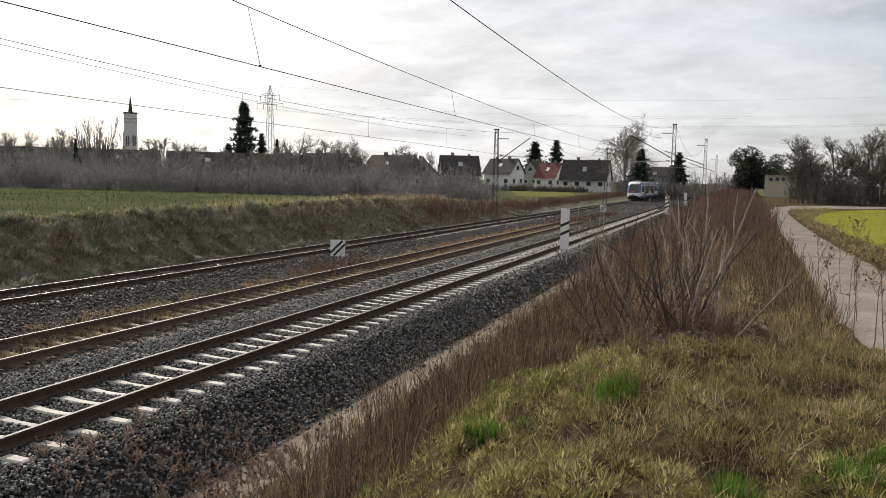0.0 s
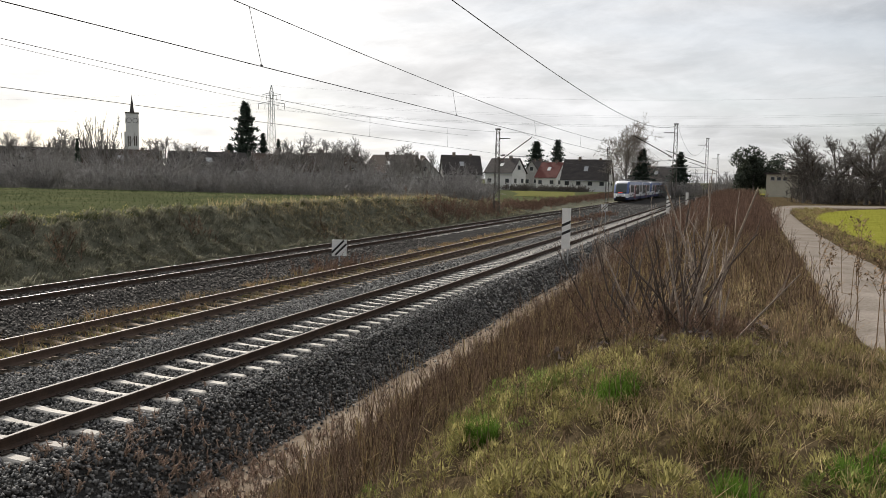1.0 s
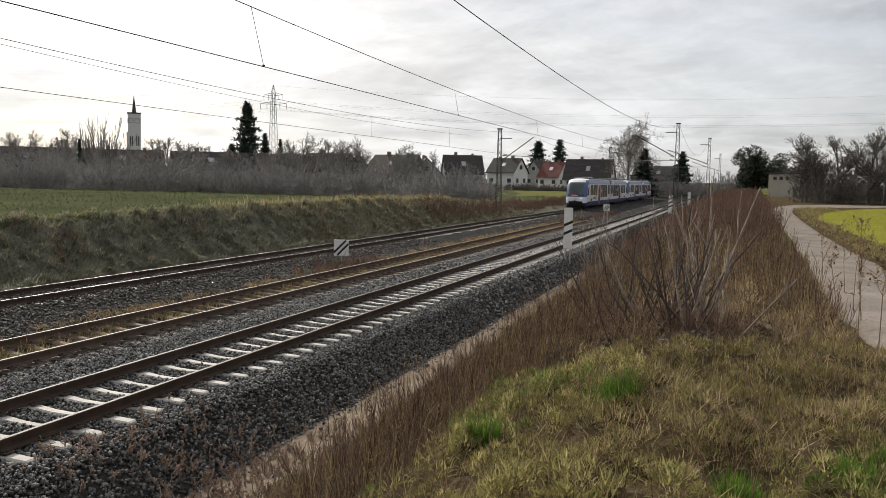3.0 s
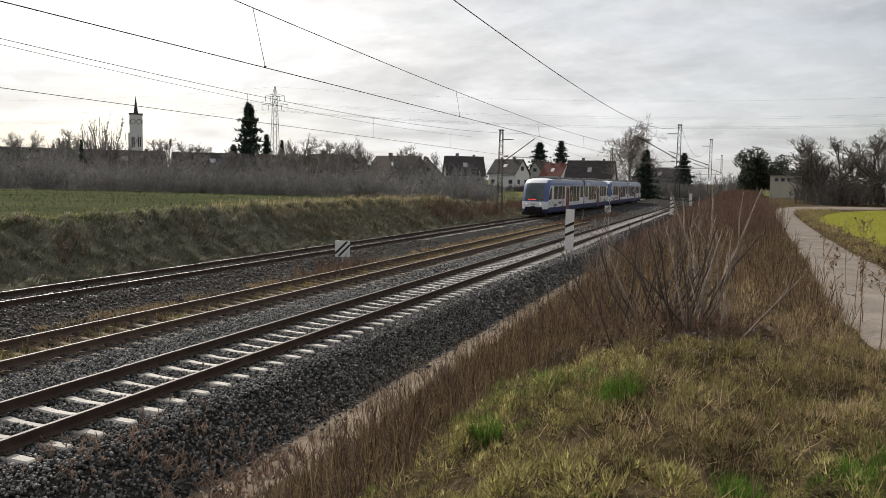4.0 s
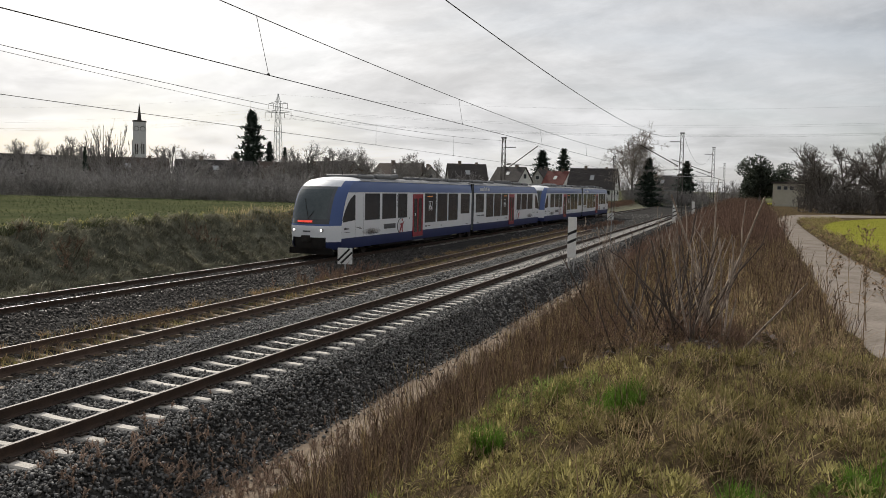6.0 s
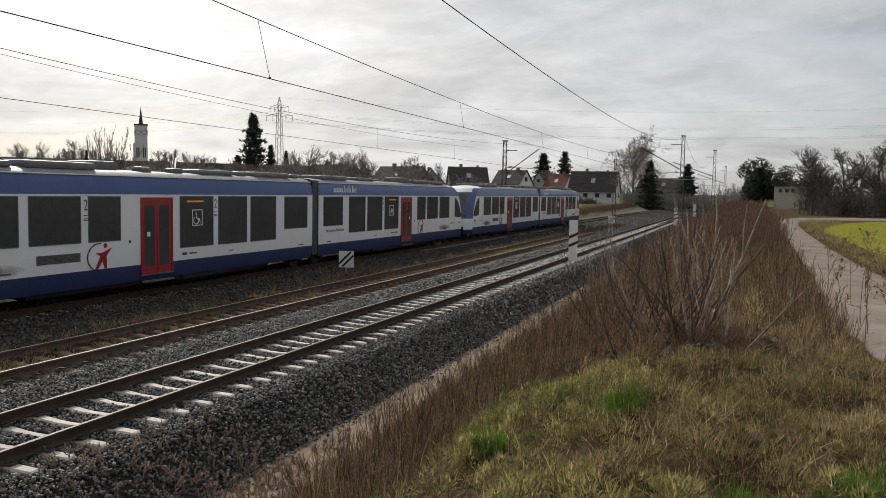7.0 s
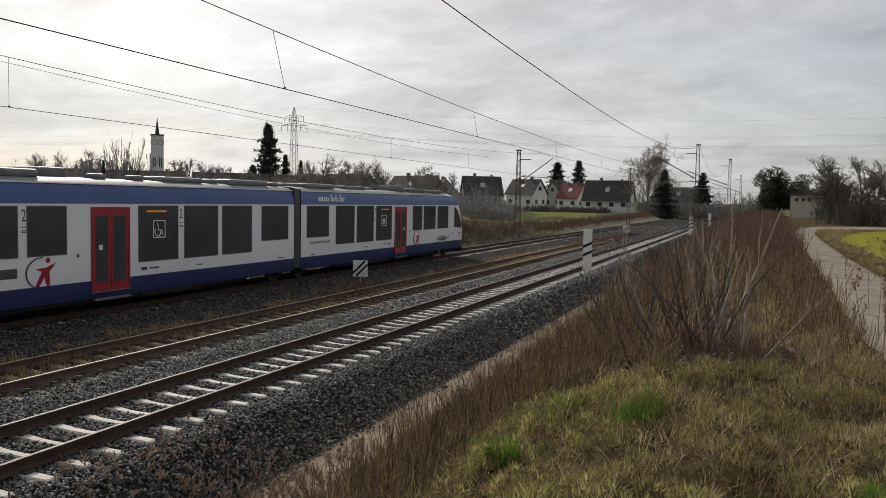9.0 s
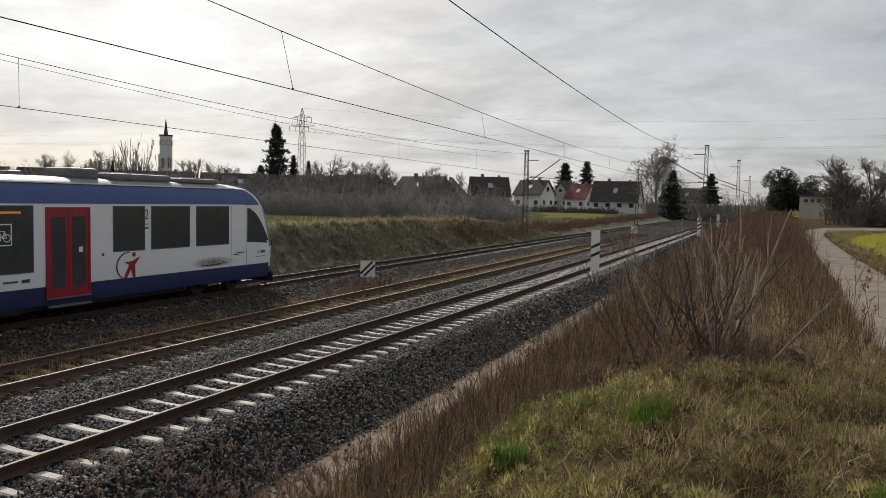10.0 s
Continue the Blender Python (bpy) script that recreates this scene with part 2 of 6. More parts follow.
def box(bm, x0, x1, y0, y1, z0, z1, bevel=0.0):
    got = bmesh.ops.create_cube(bm, size=1.0, matrix=Matrix.Translation(((x0 + x1) / 2, (y0 + y1) / 2, (z0 + z1) / 2))
                                @ Matrix.Diagonal((x1 - x0, y1 - y0, z1 - z0, 1)))["verts"]
    if bevel:
        es = {e for v in got for e in v.link_edges}
        bmesh.ops.bevel(bm, geom=list(es), offset=bevel, segments=2, affect="EDGES", profile=0.6)
    return bm


def boxed(*a, bevel=0.0):
    return box(bmesh.new(), *a, bevel=bevel)


def rod(bm, p0, p1, r0, r1=None, sides=8):
    p0, p1 = Vector(p0), Vector(p1)
    d = p1 - p0
    m = Matrix.Translation((p0 + p1) / 2) @ d.to_track_quat("Z", "Y").to_matrix().to_4x4()
    bmesh.ops.create_cone(bm, cap_ends=True, segments=sides, radius1=r0, radius2=r0 if r1 is None else r1, depth=d.length, matrix=m)
    return bm


def slab(bm, pts, way):
    """A flat outline given thickness along way."""
    vs = [bm.verts.new(p) for p in pts]
    f = bm.faces.new(vs)
    ext = bmesh.ops.extrude_face_region(bm, geom=[f])["geom"]
    bmesh.ops.translate(bm, verts=[v for v in ext if isinstance(v, bmesh.types.BMVert)], vec=way)
    return bm


def tubes(p0, p1, r0, r1, sides=3):
    """Arrays of tapered sticks from p0 to p1 as four-cornered faces."""
    p0, p1 = np.asarray(p0, float), np.asarray(p1, float)
    r0, r1 = np.broadcast_to(r0, len(p0)), np.broadcast_to(r1, len(p0))
    d = p1 - p0
    d = d / (np.linalg.norm(d, axis=1, keepdims=True) + 1e-9)
    ref = np.where(np.abs(d[:, 2:3]) > 0.8, [[1.0, 0, 0]], [[0, 0, 1.0]])
    u = np.cross(d, ref)
    u /= np.linalg.norm(u, axis=1, keepdims=True) + 1e-9
    w = np.cross(d, u)
    n = len(p0)
    v = np.zeros((n, 2 * sides, 3))
    for k in range(sides):
        a = 2 * math.pi * k / sides
        o = math.cos(a) * u + math.sin(a) * w
        v[:, k] = p0 + o * r0[:, None]
        v[:, sides + k] = p1 + o * r1[:, None]
    f = np.array([[k, (k + 1) % sides, sides + (k + 1) % sides, sides + k] for k in range(sides)])
    return v.reshape(-1, 3), (f[None] + (np.arange(n) * 2 * sides)[:, None, None]).reshape(-1, 4)


def gather(*packs):
    vs, fs, k = [], [], 0
    for v, f in packs:
        vs.append(v)
        fs.append(f + k)
        k += len(v)
    return np.concatenate(vs), np.concatenate(fs)


# ---- the lie of the land ----
NEAR, MID, FAR = -9.655, -13.535, -19.39  # the tracks' middles, rail top at z = 0


def land(x, y):
    """Height of the ground."""
    x, y = np.asarray(x, float), np.asarray(y, float)
    left = np.interp(y, (-40, 15, 30, 55, 68, 84, 96, 140, 400), (1.6, 1.65, 1.86, 1.98, 1.75, 1.05, 0.5, 0.4, 1.2))
    far = np.interp(np.hypot(x, y), (0, 80, 260, 600, 1500), (0, 0, 0.2, 1.5, 5.0))
    right = np.interp(y, (-40, 10, 30, 80, 400), (1.78, 1.72, 1.45, 1.25, 0.8))
    z = np.interp(x, (-25.2, -22.4, -21.5, -20.9, -17.8, -16.5, -12.2, -11.6, -8.15, -7.85, -6.95, -6.0, -5.3, -2.3, -0.9),
                  (1.0, 0.06, 0.0, 0.185, 0.185, 0.1, 0.1, 0.13, 0.13, 0.095, -0.62, -0.55, -0.3, 0.75, 1.0))
    low = -0.38
    up_l, up_r = left - low, right - low
    z = np.where(x < -21.5, low + z * up_l, np.where(x > -5.3, low - 0.3 + (z + 0.3) / 1.3 * (up_r + 0.3), low + z))
    return z + far


def bumps(x, y, scale, seed=0.0):
    return np.array([noise.noise((a * scale, b * scale, seed)) for a, b in zip(np.ravel(x), np.ravel(y))]).reshape(np.shape(x))


def build_ground():
    xs = np.unique(np.concatenate([np.linspace(-1800, -120, 14), np.linspace(-120, -30, 24), np.arange(-30, -21.4, 0.3),
                                   np.arange(-21.4, -8.2, 1.1), np.arange(-8.2, 6, 0.3), np.linspace(6, 40, 22), np.linspace(40, 1800, 16)]).round(3))
    ys = np.unique(np.concatenate([np.linspace(-400, -8, 10), np.arange(-8, 60, 0.45), np.linspace(60, 130, 60), np.linspace(130, 2600, 24)]).round(3))
    xs = np.unique(np.concatenate([xs, np.arange(-3.0, 1.8, 0.13)]).round(3))
    ys = np.unique(np.concatenate([ys, np.arange(2.0, 11.0, 0.13)]).round(3))
    gx, gy = np.meshgrid(xs, ys)
    z = land(gx, gy)
    rough = np.where((gx < -21.8) & (gx > -25.8), 0.3, np.where((gx > -5.8) & (gx < 1.2), 0.17, np.where(gx < -25.8, 0.03, np.where(gx > 3.8, 0.05, 0.02))))
    z = z + rough * bumps(gx, gy, 0.9) + rough * 0.75 * bumps(gx, gy, 2.3, 5.0) + np.where((gx > -3) & (gx < 1.2) & (gy < 11), 0.09, 0) * bumps(gx, gy, 4.6, 8.0) - 0.01
    v = np.stack([gx, gy, z], -1).reshape(-1, 3)
    nx = len(xs)
    idx = np.arange(len(ys) * nx).reshape(len(ys), nx)
    f = np.stack([idx[:-1, :-1], idx[:-1, 1:], idx[1:, 1:], idx[1:, :-1]], -1).reshape(-1, 4)
    ob = quads("ground", v, f, None, smooth=True)
    mats = ["field", "bank", "gravel", "dirt", "verge", "plain"]
    for k in mats:
        ob.data.materials.append(M[k])
    c = v[f].mean(1)
    x, y = c[:, 0], c[:, 1]
    jag = 0.3 * bumps(x, y, 1.3, 9.0)
    which = np.full(len(f), 4)
    which[x < -25.0 + jag] = 0
    which[(x >= -25.0 + jag) & (x < -21.7)] = 1
    which[(x >= -21.7) & (x < -7.05)] = 2
    which[(x >= -7.05) & (x < -5.9 + 1.6 * jag)] = 3
    which[(np.abs(x) > 110) | (y > 210)] = 5
    ob.data.polygons.foreach_set("material_index", which.astype(np.int32))
    tagged(ob, "railway cutting with green crop field, grassy banks and dirt", "ground", kind="structure")


build_ground()


def ribbon(name, left, right, mat, label, category, lift=0.02, step=0.35, wobble=0.06):
    """A strip of ground between two edges, given as (y, x) rows."""
    ly, lx = zip(*left)
    ry, rx = zip(*right)
    ys = np.arange(ly[0], ly[-1], step)
    n = 9
    a = np.interp(ys, ly, lx) + wobble * bumps(ys, ys * 0, 0.8, 1.0)
    b = np.interp(ys, ry, rx) + wobble * bumps(ys, ys * 0, 0.8, 7.0)
    w = np.linspace(0, 1, n)[None]
    gx = a[:, None] * (1 - w) + b[:, None] * w
    gy = np.repeat(ys[:, None], n, 1)
    gz = land(gx, gy) + lift + 0.02 * bumps(gx, gy, 1.1) - 0.08 * (np.abs(w - 0.5) > 0.49)
    idx = np.arange(gx.size).reshape(gx.shape)
    f = np.stack([idx[:-1, :-1], idx[:-1, 1:], idx[1:, 1:], idx[1:, :-1]], -1).reshape(-1, 4)
    return tagged(quads(name, np.stack([gx, gy, gz], -1).reshape(-1, 3), f, mat, smooth=True), label, category, kind="structure")


ribbon("path", [(-10, 1.35), (8.7, 1.45), (13.3, 1.42), (16.8, 1.53), (22.8, 1.77), (34.4, 2.11), (52.4, 2.43), (77, 3.19), (92, 4.2), (100, 5.8), (104, 9), (108, 16), (112, 30)],
       [(-10, 3.25), (9, 3.3), (21, 3.5), (29, 3.58), (39, 3.68), (52, 3.95), (70, 4.5), (79, 5.1), (87, 7.0), (94, 11), (100, 17), (104, 30), (112, 52)], M["path"],
       "pale sandy field path with worn wheel tracks", "path", 0.05)
ribbon("meadow", [(18, 4.85), (34, 4.86), (44, 4.84), (55, 5.0), (62, 5.6), (70, 6.5), (80, 8.9), (90, 13), (97, 20)],
       [(18, 70), (34, 70), (44, 70), (55, 70), (62, 70), (70, 70), (80, 70), (90, 70), (97, 70)], M["meadow"],
       "bright yellow-green young meadow beside the path", "meadow", 0.12)
ribbon("meadow", [(150, -41), (175, -46), (212, -58)], [(150, -30), (175, -33), (212, -40)], M["meadow_dull"], "dull yellow-green strip of meadow below the houses", "meadow", 0.1, 1.5)
ribbon("meadow", [(196, 3.5), (240, 3.5)], [(196, 10.5), (240, 11.5)], M["meadow"], "small yellow-green meadow before the far trees", "meadow", 0.1, 1.5)


# ---- tracks ----
def rail_mesh(y0, y1, old=False, bright=False):
    prof = [(-0.07, -0.172), (0.07, -0.172), (0.07, -0.162), (0.02, -0.148), (0.009, -0.13), (0.009, -0.05), (0.035, -0.04),
            (0.036, -0.008), (0.028, 0.0), (0.013, 0.001), (-0.013, 0.001), (-0.028, 0.0), (-0.036, -0.008), (-0.035, -0.04), (-0.009, -0.05), (-0.009, -0.13),
            (-0.02, -0.148), (-0.07, -0.162)]
    n, ys = len(prof), np.linspace(y0, y1, max(2, int((y1 - y0) / 12)))
    v = [(x, y, z) for y in ys for x, z in prof]
    f = [(j * n + k, j * n + (k + 1) % n, (j + 1) * n + (k + 1) % n, (j + 1) * n + k) for j in range(len(ys) - 1) for k in range(n)]
    me = bpy.data.meshes.new("rail")
    me.from_pydata(v, [], f)
    me.materials.append(M["rail_old" if old else "rail_side"])
    me.materials.append(M["rail_top" if bright else "rail_old_top" if old else "rail_dull"])
    me.polygons.foreach_set("material_index", np.tile([1 if k in ((9,) if bright else (8, 9, 10)) else 0 for k in range(n)], len(ys) - 1).astype(np.int32))
    me.update()
    return me


def sleeper_mesh():
    """A concrete sleeper, slimmer in the middle, with sloped flanks."""
    st = [(-1.3, -0.205, 0.075), (-1.27, -0.185, 0.088), (-0.85, -0.175, 0.095), (-0.55, -0.181, 0.09), (-0.27, -0.207, 0.083), (0, -0.213, 0.08)]
    st = st + [(-a, b, c) for a, b, c in st[-2::-1]]
    v, f = [], []
    for x, z, w in st:
        v += [(x, -w - 0.045, z - 0.17), (x, -w, z - 0.02), (x, -w + 0.02, z), (x, w - 0.02, z), (x, w, z - 0.02), (x, w + 0.045, z - 0.17)]
    for j in range(len(st) - 1):
        f += [(j * 6 + k, j * 6 + k + 1, j * 6 + 7 + k, j * 6 + 6 + k) for k in range(5)]
    f += [tuple(range(6)), tuple(range(len(v) - 1, len(v) - 7, -1))]
    me = bpy.data.meshes.new("sleeper")
    me.from_pydata(v, [], f)
    me.update()
    return me


def clip_mesh():
    bm = bmesh.new()
    for x in (-0.753, 0.753):
        for s in (-1, 1):
            box(bm, x + s * 0.115 - 0.05, x + s * 0.115 + 0.05, -0.075, 0.075, -0.178, -0.158)
            rod(bm, (x + s * 0.11, 0, -0.165), (x + s * 0.11, 0, -0.125), 0.018, sides=6)
            box(bm, x + s * 0.075 - 0.03, x + s * 0.075 + 0.03, -0.05, 0.05, -0.16, -0.143)
    me = bpy.data.meshes.new("rail_clips")
    bm.to_mesh(me)
    bm.free()
    me.materials.append(M["clip"])
    return me


SLEEPER, CLIPS = sleeper_mesh(), clip_mesh()
SLEEPER_OLD = SLEEPER.copy()
SLEEPER.materials.append(M["sleeper"])
SLEEPER_OLD.materials.append(M["sleeper_old"])


def railway_track(x, y0, y1, first, label, old=False, built=170, z=0.0, bright=False):
    top = thing("railway_track", label, "railway track", "parallel tracks", "structure", pose(x, 0, z))
    for s in (-0.7535, 0.7535):
        r = new("rail", rail_mesh(y0, y1, old, bright))
        r.parent, r.location = top, (s, 0, 0)
    rng = random.Random(int(-x * 10))
    n = 0
    y = first
    while y > y0:
        y -= 0.6
    y += 0.6
    far_v, far_f = [], []
    sv = np.array([v.co for v in SLEEPER.vertices])
    while y < y1:
        dz = -0.012 - 0.012 * rng.random() - (0.03 if old else 0)
        if n < built:
            s = new("sleeper", SLEEPER_OLD if old else SLEEPER)
            s.parent, s.location = top, (rng.uniform(-0.02, 0.02), y + rng.uniform(-0.01, 0.01), dz)
            s.rotation_euler = (0, 0, rng.uniform(-0.008, 0.008))
            if n < 90:
                c = new("rail_clips", CLIPS)
                c.parent, c.location = top, (0, y, 0)
        else:
            far_v.append(sv + (0, y, dz))
        n += 1
        y += 0.6
    if far_v:
        polys = [p.vertices[:] for p in SLEEPER.polygons]
        me = bpy.data.meshes.new("sleeper_row")
        m = len(sv)
        me.from_pydata(np.concatenate(far_v).tolist(), [], [[i + k * m for i in p] for k in range(len(far_v)) for p in polys])
        me.materials.append(M["sleeper"])
        tagged(link_mesh("sleeper_row", me, None, top), kind="stuff")
    return top


railway_track(NEAR, -4, 620, 7.55 - 0.1, "single track on pale concrete sleepers with dull brown rails")
railway_track(MID, -4, 73.5, 7.3, "disused rusty siding with weathered sleepers, ending in weeds", old=True, z=-0.02)
railway_track(FAR, -4, 620, 7.2, "main track along the grassy cutting, bright railheads", bright=True)


def stones(name, n, xr, yr, size, mat, seed, lift=0.0, skip=()):
    """Broken stones lying on the ballast, each a lopsided block."""
    rng = np.random.default_rng(seed)
    x = rng.uniform(*xr, n)
    y = rng.uniform(*yr, n)
    keep = np.ones(n, bool)
    for a, b in skip:
        keep &= ~((x > a) & (x < b))
    keep &= ~((np.abs(x - NEAR) < 1.33) & (np.abs((y - 7.45 + 0.3) % 0.6 - 0.3) < 0.1))
    x, y = x[keep], y[keep]
    n = len(x)
    s = size * rng.uniform(0.55, 1.35, n)
    cube = np.array([(-1, -1, -1), (1, -1, -1), (1, 1, -1), (-1, 1, -1), (-1, -1, 1), (1, -1, 1), (1, 1, 1), (-1, 1, 1)], float) * 0.5
    v = cube[None] * rng.uniform(0.62, 1.0, (n, 8, 1)) * rng.uniform(0.4, 1.25, (n, 1, 3))
    q = rng.normal(size=(n, 4))
    q /= np.linalg.norm(q, axis=1, keepdims=True)
    w, a, b, c = q.T
    rot = np.stack([1 - 2 * (b * b + c * c), 2 * (a * b - c * w), 2 * (a * c + b * w), 2 * (a * b + c * w), 1 - 2 * (a * a + c * c), 2 * (b * c - a * w),
                    2 * (a * c - b * w), 2 * (b * c + a * w), 1 - 2 * (a * a + b * b)], -1).reshape(n, 3, 3)
    v = np.einsum("nij,nkj->nki", rot, v) * s[:, None, None]
    v += np.stack([x, y, land(x, y) + lift + rng.uniform(-0.02, 0.03, n)], -1)[:, None]
    f = np.array([(0, 3, 2, 1), (4, 5, 6, 7), (0, 1, 5, 4), (1, 2, 6, 5), (2, 3, 7, 6), (3, 0, 4, 7)])
    return tagged(quads(name, v.reshape(-1, 3), (f[None] + 8 * np.arange(n)[:, None, None]).reshape(-1, 4), mat),
                  "loose grey broken ballast stones of the track bed", "ballast", kind="stuff")


stones("ballast", 70000, (-12.6, -6.9), (5.5, 24), 0.047, M["stone"], 1, 0.004)
stones("ballast", 30000, (-12.6, -6.9), (24, 60), 0.085, M["stone"], 2, -0.03)
stones("ballast", 900, (-7.1, -6.7), (3, 40), 0.05, M["stone"], 6)
stones("ballast", 220, (-6.6, -5.9), (3, 40), 0.045, M["stone"], 7)
stones("ballast", 9000, (-12.6, -6.75), (-4, 5.5), 0.065, M["stone"], 8)
stones("ballast", 20000, (-21.3, -14.6), (12, 45), 0.075, M["stone_shaded"], 3)
stones("ballast", 9000, (-21.3, -6.9), (60, 140), 0.13, M["stone"], 4, -0.07)


# ---- the train: two coupled two-car diesel railcars ----
UNIT, COUPLED = 40.74, 1.76
NOSE = -0.62  # how far the cab reaches out before the first mark along the car
SHORT = [(2.89, 4.63), (4.99, 6.76), (7.08, 8.34), (17.78, 19.62)]
TALL = [(11.15, 12.94), (13.28, 15.04), (15.33, 17.09)]
DOOR = (9.23, 10.75)
WIDE = 1.375


def set_back(z):
    """How far the nose leans back at a height."""
    return float(np.interp(z, (0.3, 0.6, 1.5, 1.65, 2.2, 2.7, 3.1, 3.4, 3.62, 3.78, 3.95), (0.25, 0.05, 0.0, 0.03, 0.17, 0.37, 0.6, 0.88, 1.2, 1.55, 2.2)))


def wide(z):
    return float(np.interp(z, (0.3, 0.6, 1.2, 3.2, 3.6, 3.78, 3.88, 3.95), (1.28, 1.345, 1.375, 1.375, 1.33, 1.26, 1.1, 0.8)))


def nose_y(s, z):
    """Along-the-train place of the nose at a share s of the half width."""
    return NOSE + set_back(z) + 0.95 * abs(s) ** 3.4


def half_car(unit, turned, vent):
    """One car of a unit, nose at y = 0; turned: the rear car, the other way round."""
    fix = Matrix.Translation((0, UNIT, 0)) @ Matrix.Rotation(math.pi, 4, "Z") if turned else Matrix.Identity(4)

    def put(name, bm, mat, parent=unit, label="", smooth=False):
        bmesh.ops.transform(bm, matrix=fix, verts=bm.verts)
        return part(name, bm, mat, parent, label, smooth)

    zs = {"skirt": [0.42, 0.6, 0.8, 0.95], "side_wall": [0.95, 1.2, 1.55, 1.75, 2.2, 2.7, 3.1, 3.2], "roof_band": [3.2, 3.4, 3.6, 3.78]}
    mats = {"skirt": M["skirt"], "side_wall": M["white"], "roof_band": M["blue"]}
    end = 20.09
    for name, levels in zs.items():
        for s in (-1, 1):
            bm = bmesh.new()
            grid = [[bm.verts.new((s * wide(z), y, z)) for y in (nose_y(1, z), 3.5, end)] for z in levels]
            for a, b in zip(grid, grid[1:]):
                for k in range(2):
                    bm.faces.new((a[k], a[k + 1], b[k + 1], b[k]))
            put(name, bm, mats[name], smooth=True)
    # roof
    bm = bmesh.new()
    arc = [(1.26, 3.78), (1.1, 3.88), (0.8, 3.95), (0.3, 3.99), (-0.3, 3.99), (-0.8, 3.95), (-1.1, 3.88), (-1.26, 3.78)]
    rows = [[bm.verts.new((x, y, z)) for x, z in arc] for y in (2.75, 8.0, end)]
    for a, b in zip(rows, rows[1:]):
        for k in range(len(arc) - 1):
            bm.faces.new((a[k], a[k + 1], b[k + 1], b[k]))
    put("roof", bm, M["roof"], smooth=True)
    # brow between windscreen and roof
    bm = bmesh.new()
    top_at = sorted((x, z) for x, z in arc)
    brow = []
    for q in (0.0, 0.35, 0.7, 1.0):
        row = []
        for s in np.linspace(-1, 1, 17):
            x = s * wide(3.78)
            zr = float(np.interp(x, [p[0] for p in top_at], [p[1] for p in top_at]))
            y0 = nose_y(s, 3.78)
            row.append(bm.verts.new((x, y0 + (2.76 - y0) * q, 3.78 + (zr + 0.002 - 3.78) * math.sin(q * math.pi / 2))))
        brow.append(row)
    for a, b in zip(brow, brow[1:]):
        for k in range(16):
            bm.faces.new((a[k], a[k + 1], b[k + 1], b[k]))
    put("roof_brow", bm, M["white"], smooth=True)
    # end wall towards the gangway
    put("end_wall", boxed(-1.36, 1.36, end, end + 0.03, 0.45, 3.85), M["dark"])
    # nose, patch by patch
    zl = [0.42, 0.6, 0.8, 0.95, 1.02, 1.1, 1.25, 1.4, 1.5, 1.58, 1.66, 1.75, 1.9, 2.1, 2.35, 2.6, 2.85, 3.05, 3.2, 3.34, 3.48, 3.6, 3.7, 3.78]
    sl = [-1, -0.96, -0.92, -0.87, -0.8, -0.74, -0.66, -0.5, -0.3, -0.1, 0.1, 0.3, 0.5, 0.66, 0.74, 0.8, 0.87, 0.92, 0.96, 1]

    def patch(s, z):
        s = abs(s)
        if z > 3.48:
            return "cowl" if s < 0.8 else "corner_post"
        if s < 0.66 and 1.9 < z < 3.34:
            return "windscreen"
        if s < 0.74 and z > 1.9:
            return "windscreen_frame"
        if s < 0.74 and z > 1.66:
            return "display_panel"
        if z < 1.02 and s < 0.66:
            return "coupler_recess"
        if z < 0.8:
            return "nose_skirt"
        if s < 0.74 and z < 1.58:
            return "front_panel"
        if z < 1.58:
            return "nose_wrap"
        return "corner_post"

    look_of = {"cowl": M["white"], "corner_post": M["blue"], "windscreen": M["screen"], "windscreen_frame": M["rubber"], "display_panel": M["glass"], "coupler_recess": M["dark"],
               "nose_skirt": M["skirt"], "front_panel": M["white"], "cab_side_glass": M["glass"], "nose_wrap": M["white"]}
    packs = defaultdict(list)
    for i in range(len(zl) - 1):
        for k in range(len(sl) - 1):
            zm, sm = (zl[i] + zl[i + 1]) / 2, (sl[k] + sl[k + 1]) / 2
            name = patch(sm, zm)
            key = (name, sm > 0) if name in ("cab_side_glass", "nose_wrap", "nose_skirt") else (name, None)
            packs[key].append([(wide(z) * s, nose_y(s, z) + (0.12 if name == "coupler_recess" else 0), z)
                               for s, z in ((sl[k], zl[i]), (sl[k + 1], zl[i]), (sl[k + 1], zl[i + 1]), (sl[k], zl[i + 1]))])
    for (name, _), faces in packs.items():
        bm = bmesh.new()
        for f in faces:
            bm.faces.new([bm.verts.new(p) for p in f])
        bmesh.ops.remove_doubles(bm, verts=bm.verts, dist=0.001)
        put(name, bm, look_of[name], smooth=True)
    for s in (-1, 1):
        bm = bmesh.new()
        cols = []
        for z in np.linspace(1.72, 3.08, 9):
            yf = float(np.interp(z, (1.72, 2.1, 2.5, 2.8, 3.0, 3.08), (0.34, 0.56, 0.84, 1.12, 1.42, 1.62)))
            line = []
            for y in np.linspace(yf, 1.77, 8):
                share = min(1.0, max(0.0, (y - NOSE - set_back(z)) / 0.95) ** (1 / 3.4))
                line.append(bm.verts.new((s * (wide(z) * share + 0.006), y - 0.012 * (share < 1), z + 0.07 * (y - yf))) if z < 1.8 else
                            bm.verts.new((s * (wide(z) * share + 0.006), y - 0.012 * (share < 1), z)))
            cols.append(line)
